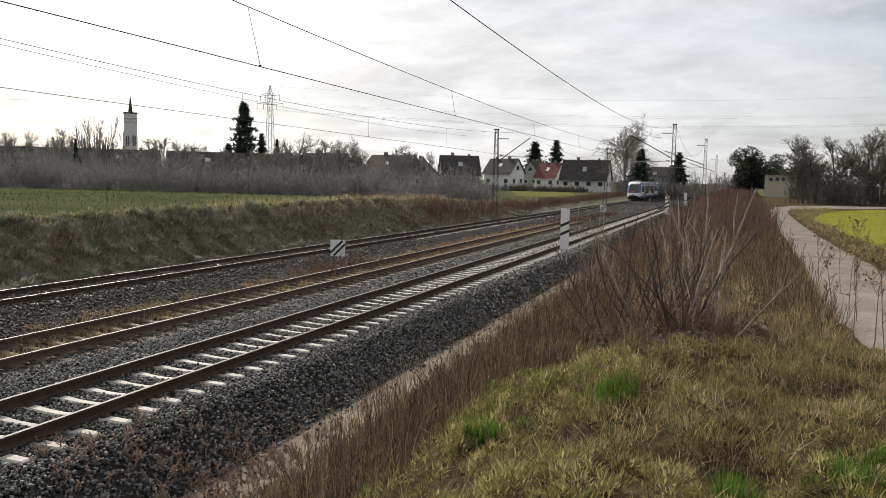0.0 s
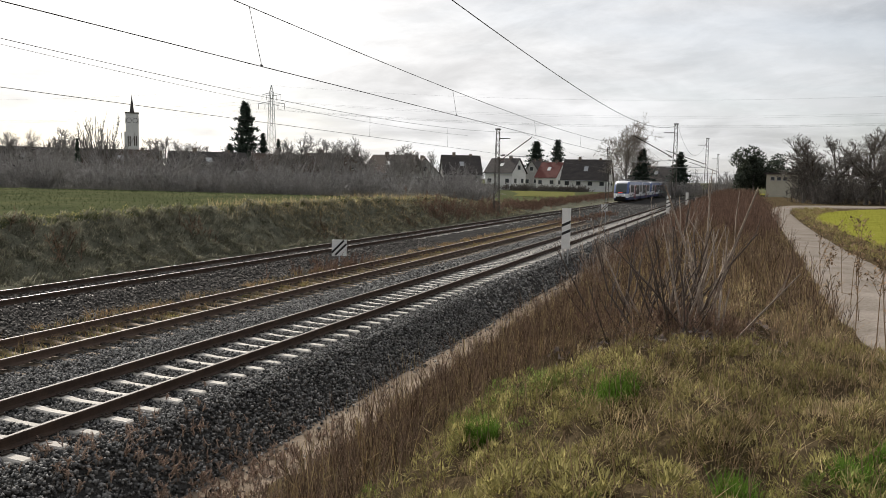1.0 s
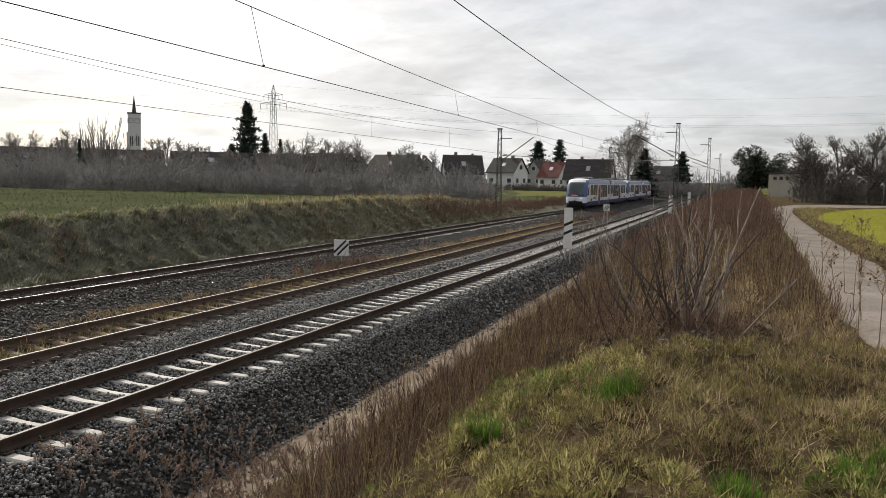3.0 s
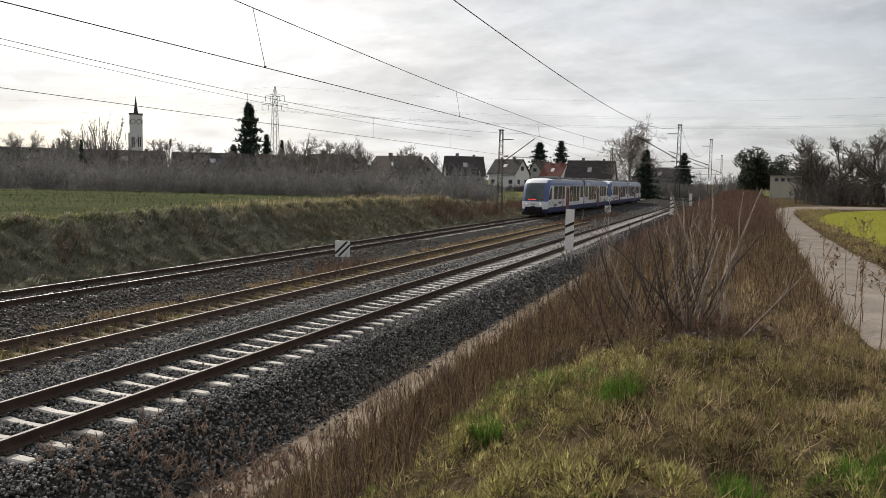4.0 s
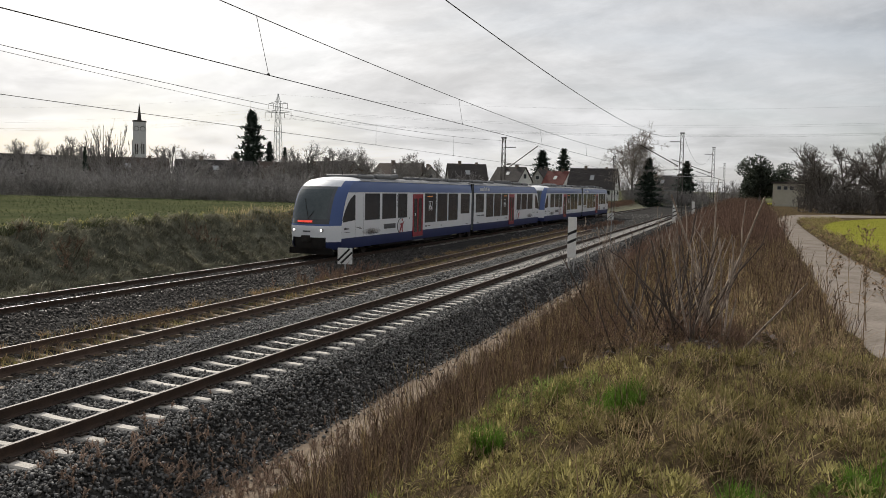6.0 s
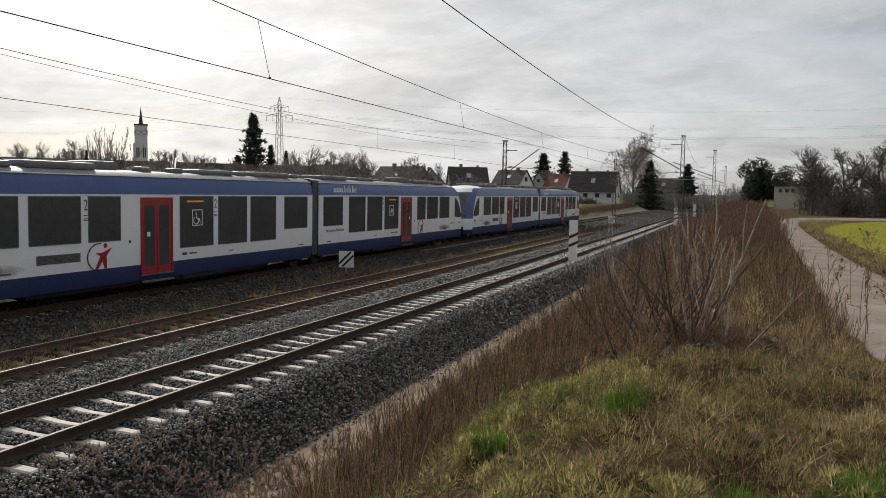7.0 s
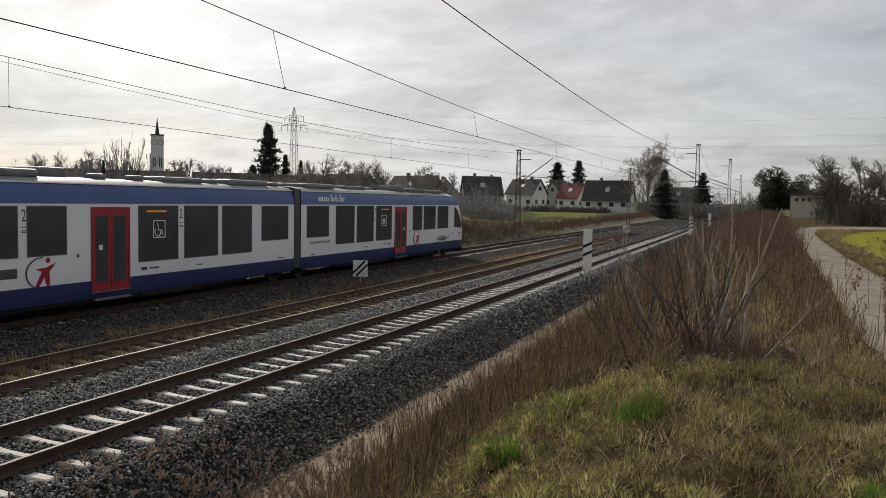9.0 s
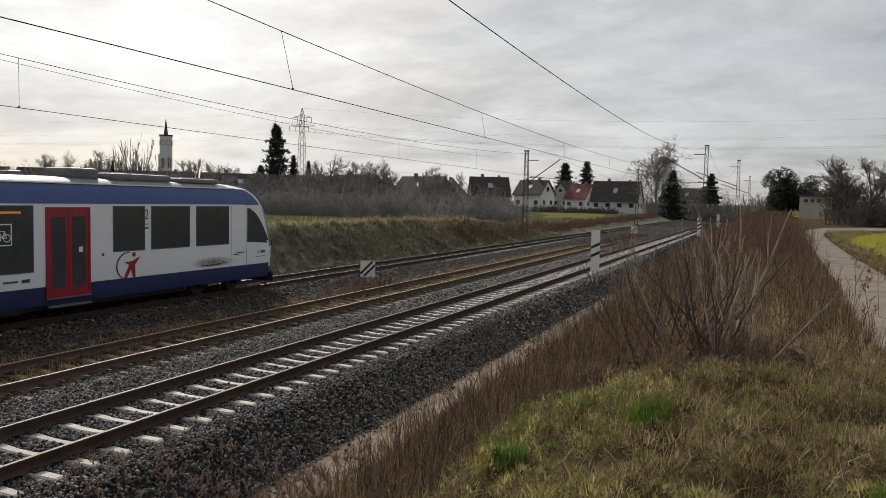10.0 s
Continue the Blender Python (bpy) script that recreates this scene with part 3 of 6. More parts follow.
        for a, b in zip(cols, cols[1:]):
            for k in range(7):
                bm.faces.new((a[k], a[k + 1], b[k + 1], b[k]))
        put("cab_window", bm, M["glass"])
        # lamps and coupler
        bm = rod(bmesh.new(), (s * 0.74, nose_y(0.54, 1.4) - 0.035, 1.37), (s * 0.74, nose_y(0.54, 1.4) + 0.05, 1.37), 0.085, sides=16)
        lamp = put("headlight", bm, M["dark"])
        lit = rod(bmesh.new(), (s * 0.74, nose_y(0.54, 1.4) - 0.05, 1.37), (s * 0.74, nose_y(0.54, 1.4) - 0.03, 1.37), 0.06, sides=16)
        put("lens", lit, M["headlamp"] if not turned else M["red"], lamp)
    bm = boxed(-0.18, 0.18, NOSE - 0.25, NOSE + 0.5, 0.82, 1.12, bevel=0.04)
    put("coupler", bm, M["dark"])
    put("rail_guard", slab(bmesh.new(), [(-1.25, NOSE + 0.5, 0.18), (1.25, NOSE + 0.5, 0.18), (1.15, NOSE + 0.35, 0.5), (-1.15, NOSE + 0.35, 0.5)], (0, 0.05, 0)), M["dark"])
    bm = rod(rod(bmesh.new(), (0.05, NOSE + 0.06, 1.95), (-0.35, NOSE + 0.44, 2.9), 0.012), (0.05, NOSE + 0.04, 1.9), (0.3, NOSE + 0.18, 2.3), 0.012)
    put("wiper", bm, M["dark"])
    x = -0.5
    bm = bmesh.new()
    for w in (0.2, 0.06, 0.42):
        box(bm, x, x + w, NOSE + 0.015, NOSE + 0.05, 1.74, 1.83)
        x += w + 0.05
    put("destination_display", bm, M["amber_front"])
    bm = boxed(-0.2, 0.2, NOSE - 0.012, NOSE, 1.28, 1.34)
    put("front_badge", bm, M["decal"])

    # flanks
    for s in (-1, 1):
        X = s * WIDE
        o = s * 0.002

        def plate(y0, y1, z0, z1, deep=0.008):
            a, b = sorted((X + o, X + o + s * deep))
            return boxed(a, b, y0, y1, z0, z1)

        for (y0, y1), (z0, z1) in [(w, (1.8, 3.13)) for w in SHORT] + [(w, (1.4, 3.14)) for w in TALL]:
            w = put("window", plate(y0, y1, z0, z1, 0.006), M["glass"])
            bm = bmesh.new()
            for a, b, c, d in ((y0 - 0.025, y0, z0, z1), (y1, y1 + 0.025, z0, z1), (y0 - 0.025, y1 + 0.025, z0 - 0.025, z0), (y0 - 0.025, y1 + 0.025, z1, z1 + 0.025)):
                p, q = sorted((X + o, X + o + s * 0.012))
                box(bm, p, q, a, b, c, d)
            put("window_frame", bm, M["rubber"], w)
        # door with two leaves
        d0, d1 = DOOR
        bm = bmesh.new()
        p, q = sorted((X + o, X + o + s * 0.03))
        box(bm, p, q, d0, d0 + 0.07, 0.62, 3.12)
        box(bm, p, q, d1 - 0.07, d1, 0.62, 3.12)
        box(bm, p, q, d0 + 0.07, d1 - 0.07, 3.02, 3.12)
        box(bm, p, q, d0 + 0.07, d1 - 0.07, 0.62, 0.7)
        door = put("door", bm, M["red"], label="red double-leaf passenger door")
        mid = (d0 + d1) / 2
        for a, b in ((d0 + 0.07, mid - 0.006), (mid + 0.006, d1 - 0.07)):
            put("door_leaf", plate(a, b, 0.7, 3.02, 0.016), M["red"], door)
            put("door_glass", plate(a + 0.1, b - 0.12, 0.88, 2.86, 0.022), M["glass"], door)
        put("door_button", plate(d0 + 0.28, d0 + 0.42, 1.85, 2.0, 0.028), M["decal_white"], door)
        put("door_step", plate(d0 + 0.05, d1 - 0.05, 0.36, 0.42, 0.12), M["unit"], door)
        put("door_sill", plate(d0, d1, 0.585, 0.62, 0.05), M["unit"], door)
        # lettering on the flank: the class number, and plain bars for what is small
        for yn in (6.97, 13.1):
            text = bpy.data.curves.new("class_number", "FONT")
            text.body, text.size, text.extrude, text.align_x = "2", 0.46, 0.002, "CENTER"
            ob = new("class_number", text)
            me = bpy.data.meshes.new_from_object(ob)
            bpy.data.objects.remove(ob)
            bm = bmesh.new()
            bm.from_mesh(me)
            bmesh.ops.transform(bm, matrix=Matrix.Translation((X + s * 0.006, yn, 2.74)) @ Matrix.Rotation(s * math.pi / 2, 4, "Z") @ Matrix.Rotation(math.pi / 2, 4, "X")
                                @ Matrix.Diagonal((0.7, 1, 1, 1)), verts=bm.verts)
            put("class_number", bm, M["decal"])
            bm = bmesh.new()
            for z in (2.6, 2.5, 2.46):
                p, q = sorted((X + o, X + o + s * 0.004))
                box(bm, p, q, yn - 0.08, yn + 0.08, z - 0.025, z)
            put("notice_bars", bm, M["decal"])
        put("line_display", plate(11.5, 12.4, 2.95, 3.01, 0.010), M["amber"])
        bm = bmesh.new()
        p, q = sorted((X + o + s * 0.006, X + o + s * 0.012))
        for a, b, c, d in ((11.78, 12.34, 2.66, 2.69), (11.78, 12.34, 2.12, 2.15), (11.78, 11.81, 2.15, 2.66), (12.31, 12.34, 2.15, 2.66)):
            box(bm, p, q, a, b, c, d)
        face = q if s > 0 else p
        if turned:  # a bicycle
            loops = [[(11.93 + 0.1 * math.cos(t), 2.32 + 0.1 * math.sin(t)) for t in np.linspace(0, 6.283, 14)],
                     [(12.2 + 0.1 * math.cos(t), 2.32 + 0.1 * math.sin(t)) for t in np.linspace(0, 6.283, 14)],
                     [(11.93, 2.32), (12.0, 2.5), (12.15, 2.5), (12.2, 2.32)], [(12.0, 2.48), (12.06, 2.32), (12.15, 2.5)], [(11.93, 2.32), (12.06, 2.32)]]
            r = 0.012
        else:  # a wheelchair
            loops = [[(11.99 + s * 0.14 * math.cos(t), 2.32 + 0.14 * math.sin(t)) for t in np.linspace(2.4, 6.8, 14)],
                     [(11.98, 2.6), (11.98, 2.56), (11.99 + s * 0.03, 2.36), (11.99 + s * 0.17, 2.36), (11.99 + s * 0.23, 2.2)]]
            r = 0.018
        for line in loops:
            for (a, b), (c, d) in zip(line, line[1:]):
                rod(bm, (face, a, b), (face, c, d), r, sides=4)
        put("access_symbol", bm, M["decal_white"])
        # round figure mark: an open arc on the left, a leaping figure and its round head
        c = (7.52 if s > 0 else 7.72, 1.32)
        bm = bmesh.new()
        arc = [(c[0] + s * 0.5 * math.cos(t), c[1] + 0.42 * math.sin(t)) for t in np.linspace(1.5, 4.3, 20)]
        for k, ((a, b), (d, e)) in enumerate(zip(arc, arc[1:])):
            rod(bm, (X + s * 0.003, a, b), (X + s * 0.003, d, e), 0.016 + 0.012 * math.sin(k / 18 * math.pi), sides=4)
        put("mark_arc", bm, M["decal"])
        fig = [(-0.2, 0.12), (0.12, 0.14), (0.48, 0.27), (0.25, 0.02), (0.26, -0.36), (0.16, -0.36), (0.08, -0.12), (-0.1, -0.38), (-0.22, -0.36), (0.0, 0.03)]
        put("mark_figure", slab(bmesh.new(), [(X + o, c[0] + s * a, c[1] + b) for a, b in fig], (s * 0.004, 0, 0)), M["red"])
        put("mark_head", rod(bmesh.new(), (X + o, c[0] + s * 0.2, c[1] + 0.34), (X + o + s * 0.004, c[0] + s * 0.2, c[1] + 0.34), 0.075, sides=14), M["red"])
        for y in (1.8, 2.72):
            put("panel_seam", plate(y, y + 0.012, 0.96, 3.18, 0.002), M["decal"])
        put("door_lamp", rod(bmesh.new(), (X, 8.75, 1.72), (X + s * 0.01, 8.75, 1.72), 0.05, sides=12), M["decal"])
        bm = bmesh.new()
        p, q = sorted((X + o, X + o + s * 0.004))
        for a, b, z, h in ((11.25, 11.5, 1.12, 0.09), (11.62, 12.05, 1.14, 0.05), (13.9, 14.2, 1.1, 0.04), (18.9, 19.3, 1.02, 0.04), (3.0, 3.5, 1.1, 0.03),
                           (1.95, 2.4, 1.42, 0.035), (2.25, 2.6, 1.36, 0.03), (0.62, 0.88, 1.36, 0.1), (0.92, 1.14, 1.42, 0.025), (0.92, 1.1, 1.37, 0.025),
                           (0.62, 1.2, 1.22, 0.02), (3.3, 4.4, 1.06, 0.045)):
            box(bm, p, q, a, b, z, z + h)
        tagged(put("small_lettering", bm, M["decal"]), kind="stuff")
        if vent:
            grille = put("vent_grille", plate(5.2, 6.75, 1.24, 1.5, 0.008), M["unit"])
            bm = bmesh.new()
            for z in np.arange(1.26, 1.49, 0.035):
                p, q = sorted((X + s * 0.01, X + s * 0.022))
                box(bm, p, q, 5.24, 6.71, z, z + 0.012)
            put("grille_slats", bm, M["decal"], grille)
        else:
            # the web address on the blue band, as plain upright bars
            bm = bmesh.new()
            p, q = sorted((1.34 * s + o, 1.34 * s + s * 0.02))
            y = 16.6
            for w, h in ((0.26, 0.2), (0.26, 0.2), (0.26, 0.2), (0.05, 0.06), (0.2, 0.32), (0.13, 0.2), (0.2, 0.32), (0.05, 0.06), (0.2, 0.32), (0.2, 0.2)):
                box(bm, p, q, y, y + w * 0.34, 3.36, 3.36 + h)
                if w > 0.1:
                    box(bm, p, q, y + w * 0.66, y + w, 3.36, 3.36 + min(h, 0.2))
                    box(bm, p, q, y + w * 0.34, y + w * 0.66, 3.36, 3.4)
                y += w + 0.06
            if s < 0:
                bmesh.ops.transform(bm, matrix=Matrix.Translation((0, 2 * 17.62, 0)) @ Matrix.Diagonal((1, -1, 1, 1)), verts=bm.verts)
            put("address_bars", bm, M["decal_white"])
            text = bpy.data.curves.new("line_name", "FONT")
            text.body, text.size, text.extrude, text.align_x = "Ammersee-Altmühltal", 0.2, 0.002, "CENTER"
            ob = new("line_name", text)
            me = bpy.data.meshes.new_from_object(ob)
            bpy.data.objects.remove(ob)
            bm = bmesh.new()
            bm.from_mesh(me)
            bmesh.ops.transform(bm, matrix=Matrix.Translation((X + s * 0.006, 18.5, 1.5)) @ Matrix.Rotation(s * math.pi / 2, 4, "Z") @ Matrix.Rotation(math.pi / 2, 4, "X"), verts=bm.verts)
            put("line_name", bm, M["decal"])
        # sooty patch above the bogie
        bm = bmesh.new()
        edge = [(3.7 + 1.2 * math.cos(t), 1.17 + 0.2 * math.sin(t)) for t in np.linspace(0, 2 * math.pi, 22)[:-1]]
        slab(bm, [(X + s * 0.001, a, b) for a, b in edge], (s * 0.001, 0, 0))
        put("soot", bm, M["soot"])
        put("gutter", boxed(*sorted((s * 1.255, s * 1.3)), 2.4, 20.1, 3.775, 3.81), M["decal_white"])
        put("trim_line", plate(2.0, 20.1, 3.185, 3.215, 0.006), M["decal_white"])

    # roof equipment
    for name, (x0, x1, y0, y1, h) in (("roof_cowling", (-0.95, 0.95, 2.9, 4.9, 0.12)), ("air_conditioner", (-0.9, 0.9, 5.3, 7.9, 0.17)), ("exhaust_box", (-0.8, 0.4, 8.3, 9.3, 0.27)),
                                      ("roof_vent", (0.3, 0.75, 10.0, 10.5, 0.14)), ("roof_vent", (0.3, 0.75, 11.6, 12.1, 0.14)), ("roof_hatch", (-0.7, 0.85, 12.9, 14.9, 0.14)),
                                      ("roof_vent", (0.3, 0.75, 15.4, 15.9, 0.14)), ("cooler", (-0.9, 0.9, 16.4, 18.9, 0.16)), ("roof_vent", (0.35, 0.8, 19.3, 19.8, 0.13))):
        b = put(name, boxed(x0, x1, y0, y1, 3.93, 3.99 + h, bevel=0.09), M["unit"])
        if y1 - y0 > 1.9:
            put("lid", boxed(x0 + 0.12, x1 - 0.12, y0 + 0.15, y1 - 0.15, 3.99 + h, 4.01 + h, bevel=0.008), M["roof"], b)
    put("antenna", rod(bmesh.new(), (0, 3.0, 4.1), (0, 2.85, 4.45), 0.02, 0.008), M["dark"])
    # underframe, end bogie
    put("underframe", boxed(-1.2, 1.2, 5.0, 16.6, 0.28, 0.9, bevel=0.05), M["dark"])
    put("fuel_tank", boxed(-1.28, 1.28, 11.4, 14.2, 0.24, 0.6, bevel=0.08), M["dark"])
    bogie(unit, 2.95, fix)


def bogie(unit, y, fix):
    bm = bmesh.new()
    for s in (-1, 1):
        box(bm, *sorted((s * 0.95, s * 1.12)), y - 1.45, y + 1.45, 0.42, 0.62, bevel=0.03)
        for k in (-0.95, 0.95):
            box(bm, *sorted((s * 0.93, s * 1.16)), y + k - 0.16, y + k + 0.16, 0.28, 0.56, bevel=0.04)
    box(bm, -0.95, 0.95, y - 0.25, y + 0.25, 0.45, 0.7)
    bmesh.ops.transform(bm, matrix=fix, verts=bm.verts)
    frame_part = part("bogie", bm, M["dark"], unit)
    for k in (-0.95, 0.95):
        for s in (-1, 1):
            bm = rod(rod(bmesh.new(), (s * 0.69, y + k, 0.4), (s * 0.82, y + k, 0.4), 0.4, sides=28), (s * 0.66, y + k, 0.4), (s * 0.69, y + k, 0.4), 0.43, sides=28)
            rod(bm, (0, y + k, 0.4), (s * 0.7, y + k, 0.4), 0.08, sides=10)
            bmesh.ops.transform(bm, matrix=fix, verts=bm.verts)
            part("wheel", bm, M["clip"], frame_part)


def railcar_unit():
    unit = thing("railcar_unit", "white and blue two-car diesel railcar with red doors", "train", "coupled railcars")
    half_car(unit, False, True)
    half_car(unit, True, False)
    bm = bmesh.new()
    for k in range(6):
        y = 20.12 + k * 0.085
        box(bm, -1.345, 1.345, y, y + 0.05, 0.55, 3.88)
    part("gangway_bellows", bm, M["rubber"], unit, "folded dark rubber gangway")
    bogie(unit, UNIT / 2, Matrix.Identity(4))
    for s in (-1, 1):
        bm = rod(rod(bmesh.new(), (s * 1.25, 19.7, 0.75), (s * 1.25, 20.1, 0.55), 0.03), (s * 1.25, 20.1, 0.55), (s * 1.25, 20.8, 0.55), 0.03)
        part("gangway_step", bm, M["galv"], unit)
    return unit


lead_unit = railcar_unit()
trail_unit = copy_thing(lead_unit, Matrix.Identity(4))
tagged(trail_unit, "white and blue two-car railcar coupled behind another")
for ob in trail_unit.children_recursive:  # nothing is lit between the coupled units
    if ob.name.startswith(("lens", "destination_display")):
        ob.material_slots[0].link = "OBJECT"
        ob.material_slots[0].material = M["glass"]


# ---- signs beside the tracks ----
def marker_post(x, y, stripes, label, ground=-0.75):
    post = thing("marker_post", label, "railway sign", "striped marker boards", at=pose(x, y, 0, 0, 0, 8))
    part("board", boxed(-0.215, 0.215, -0.012, 0.012, 0.2, 2.22, bevel=0.008), M["sign_white"], post)
    for k in range(stripes):
        z = 0.86 + 0.42 * k
        bm = slab(bmesh.new(), [(-0.213, -0.0165, z), (0.213, -0.0165, z + 0.2), (0.213, -0.0165, z + 0.34), (-0.213, -0.0165, z + 0.14)], (0, 0.004, 0))
        part("stripe", bm, M["sign_black"], post)
    for s in (-0.12, 0.12):
        part("post", rod(bmesh.new(), (s, 0.045, ground), (s, 0.045, 2.1), 0.03, sides=10), M["galv"], post)
    return post


marker_post(-7.66, 38.6, 2, "tall white board with two black slanted stripes on posts")
marker_post(-6.6, 90.0, 3, "tall white striped board beside the single track")
marker_post(-6.8, 131.0, 1, "tall white board with one slanted stripe, farther along")


def square_sign(x, y, z, size, label):
    sign = thing("square_sign", label, "railway sign", "square boards", at=pose(x, y, z, 0, 0, 12))
    h = size / 2
    part("board", boxed(-h, h, -0.01, 0.01, 0, size * 1.08, bevel=0.006), M["sign_white"], sign)
    for a in (-0.12, 0.16):
        c = a * size
        n = Vector((math.cos(radians(45)), 0, math.sin(radians(45))))
        w = Vector((-n.z, 0, n.x))
        mid = Vector((c * 0.7, -0.0145, size * 0.54 - c * 0.7))
        reach = size * 0.70 - abs(c) * 1.05
        pts = [mid + n * reach + w * 0.045, mid + n * reach - w * 0.045, mid - n * reach - w * 0.045, mid - n * reach + w * 0.045]
        part("stripe", slab(bmesh.new(), [tuple(p) for p in pts], (0, 0.003, 0)), M["sign_black"], sign)
    part("post", boxed(-0.03, 0.03, 0.012, 0.06, -0.6, size, bevel=0.005), M["galv"], sign)
    return sign


square_sign(-16.4, 31.3, 0.02, 0.68, "low square white board with two black diagonal stripes")
square_sign(-14.4, 95.5, 0.1, 0.75, "low square white board with diagonal stripes, far off")


def thin_post(x, y, top, label):
    post = thing("thin_post", label, "post", at=pose(x, y, 0))
    part("pole", rod(bmesh.new(), (0, 0, -0.6), (0.03, 0.02, top), 0.028, 0.02, 8), M["galv"], post)
    part("cap", rod(bmesh.new(), (0.03, 0.02, top), (0.03, 0.02, top + 0.05), 0.03, 0.02, 8), M["galv"], post)


thin_post(-7.84, 52.4, 2.45, "thin grey steel post beside the single track")


# ---- overhead line ----
def lattice(bm, w0, w1, d0, d1, z0, z1, bays, r=0.035, r2=0.018):
    """Four leaning legs with crossed bracing."""
    def corner(k, z):
        a = (z - z0) / (z1 - z0)
        sx, sy = ((-1, -1), (1, -1), (1, 1), (-1, 1))[k]
        return Vector((sx * (w0 + (w1 - w0) * a) / 2, sy * (d0 + (d1 - d0) * a) / 2, z))
    for k in range(4):
        rod(bm, corner(k, z0), corner(k, z1), r, sides=4)
    hs = [z0 + (z1 - z0) * i / bays for i in range(bays + 1)]
    for i, (a, b) in enumerate(zip(hs, hs[1:])):
        for k in range(4):
            j = (k + 1) % 4
            rod(bm, corner(k if i % 2 else j, a), corner(j if i % 2 else k, b), r2, sides=4)
    return bm


def line_mast(x, y, base, top, reach, arm_z, tip_z, label):
    """A lattice mast with a slanted arm that carries the wires; reach: towards the track."""
    mast = thing("line_mast", label, "catenary mast", "overhead line masts", at=pose(x, y, 0))
    part("foundation", boxed(-0.45, 0.45, -0.45, 0.45, base - 0.5, base + 0.15, bevel=0.04), M["sleeper_old"], mast)
    part("lattice_shaft", lattice(bmesh.new(), 0.55, 0.3, 0.5, 0.28, base + 0.1, top, 14), M["steel"], mast)
    part("cap", boxed(-0.25, 0.25, -0.2, 0.2, top, top + 0.12, bevel=0.02), M["steel"], mast)
    s = 1 if reach > 0 else -1
    part("arm", rod(bmesh.new(), (s * 0.3, 0, arm_z), (reach, 0, tip_z), 0.05, sides=8), M["steel"], mast)
    part("steady_arm", rod(bmesh.new(), (s * 0.3, 0, 6.1), (reach * 0.98, 0, 6.0), 0.03, sides=8), M["galv"], mast)
    part("stay", rod(bmesh.new(), (s * 0.2, 0, top - 0.9), (s * 1.3, 0, top - 0.9), 0.045, sides=6), M["steel"], mast)
    for dx, z in ((0.35, arm_z), (0.4, 6.1)):
        bm = bmesh.new()
        for k in range(4):
            rod(bm, (s * (dx + 0.1 * k), 0, z + 0.02 * k), (s * (dx + 0.1 * k + 0.05), 0, z + 0.02 * k + 0.01), 0.085, sides=10)
        part("insulator", bm, M["insulator"], mast)
    return mast


line_mast(-23.0, 78.7, -0.45, 8.75, 3.55, 5.6, 7.95, "rusty brown lattice mast on the cutting's edge")
line_mast(-21.9, 147.5, -0.2, 9.9, 2.5, 5.8, 7.9, "dark lattice mast farther along the main track")
line_mast(-6.25, 91.8, 0.0, 10.1, -4.6, 6.5, 8.9, "grey lattice mast above the brush")
line_mast(-3.9, 124.9, 0.3, 10.3, -6.0, 6.6, 8.6, "grey lattice mast farther along the single track")
line_mast(-3.5, 190.0, 0.3, 10.3, -6.2, 6.6, 8.6, "grey lattice mast far along the single track")


def wire(name, pts, r, label, parent=None):
    pts = np.array(pts, float)
    d = np.gradient(pts, axis=0)
    d /= np.linalg.norm(d, axis=1, keepdims=True)
    u = np.cross(d, np.where(np.abs(d[:, 2:3]) > 0.8, [[1.0, 0, 0]], [[0, 0, 1.0]]))
    u /= np.linalg.norm(u, axis=1, keepdims=True)
    w = np.cross(d, u)
    n, k = len(pts), 5
    v = np.concatenate([pts[:, None] + r * (math.cos(2 * math.pi * i / k) * u + math.sin(2 * math.pi * i / k) * w)[:, None] for i in range(k)], 1).reshape(-1, 3)
    f = np.array([[j * k + i, j * k + (i + 1) % k, (j + 1) * k + (i + 1) % k, (j + 1) * k + i] for j in range(n - 1) for i in range(k)])
    ob = quads(name, v, f, M["wire"], parent)
    return tagged(ob, label, "" if parent else "wire", "" if parent else "overhead wires")


def span(ys, x, fn):
    return [(x, y, fn(y)) for y in ys]


def catenary(x, low, y_low, rise, half, drops, label, thick=1.0, slant=0.0):
    top = thing("catenary", label, "overhead line", "overhead wires")
    wire("contact_wire", span(np.linspace(-6, 320, 60), x, lambda y: 5.86), 0.0088 * thick, "", top)

    def carry(y):
        step = 2 * half
        k = (y - y_low + half) % step - half
        return low + rise * (k / half) ** 2
    ys = np.arange(-6, 320, 2.0)
    wire("carrier_wire", [(x, y, carry(y)) for y in ys], 0.0088 * thick, "", top)
    for y in drops:
        wire("dropper", [(x, y, 5.88), (x, y - slant, carry(y - slant))], 0.006, "", top)
        part("clamp", boxed(x - 0.012, x + 0.012, y - 0.03, y + 0.03, 5.865, 5.9), M["wire"], top)


catenary(NEAR, 6.57, 44.0, 1.2, 48.0, (14.8, 27.55, 40.0, 52.7, 65.4, 78.0), "contact wire and carrier with droppers over the single track", 1.15, 0.46)
catenary(FAR, 6.94, 35.0, 1.3, 40.0, (16.0, 28.4, 40.6, 53.5, 66.0, 90, 104, 118, 132), "contact wire and carrier with droppers over the main track", 1.15)
wire("aux_wire", [(FAR, y, 6.94 + 1.3 * ((y - 35.0) / 40.0) ** 2 - 0.16 - 0.0065 * max(0, y - 16)) for y in np.linspace(-6, 58, 30)], 0.007, "thin second wire over the main track")
wire("feeder_wire", [(-6.1, y, 7.28 + (0.00064 if y < 36 else 0.00088) * (y - 36) ** 2) for y in np.linspace(-4, 91.8, 50)], 0.0125, "heavy sagging feeder wire to the mast top")
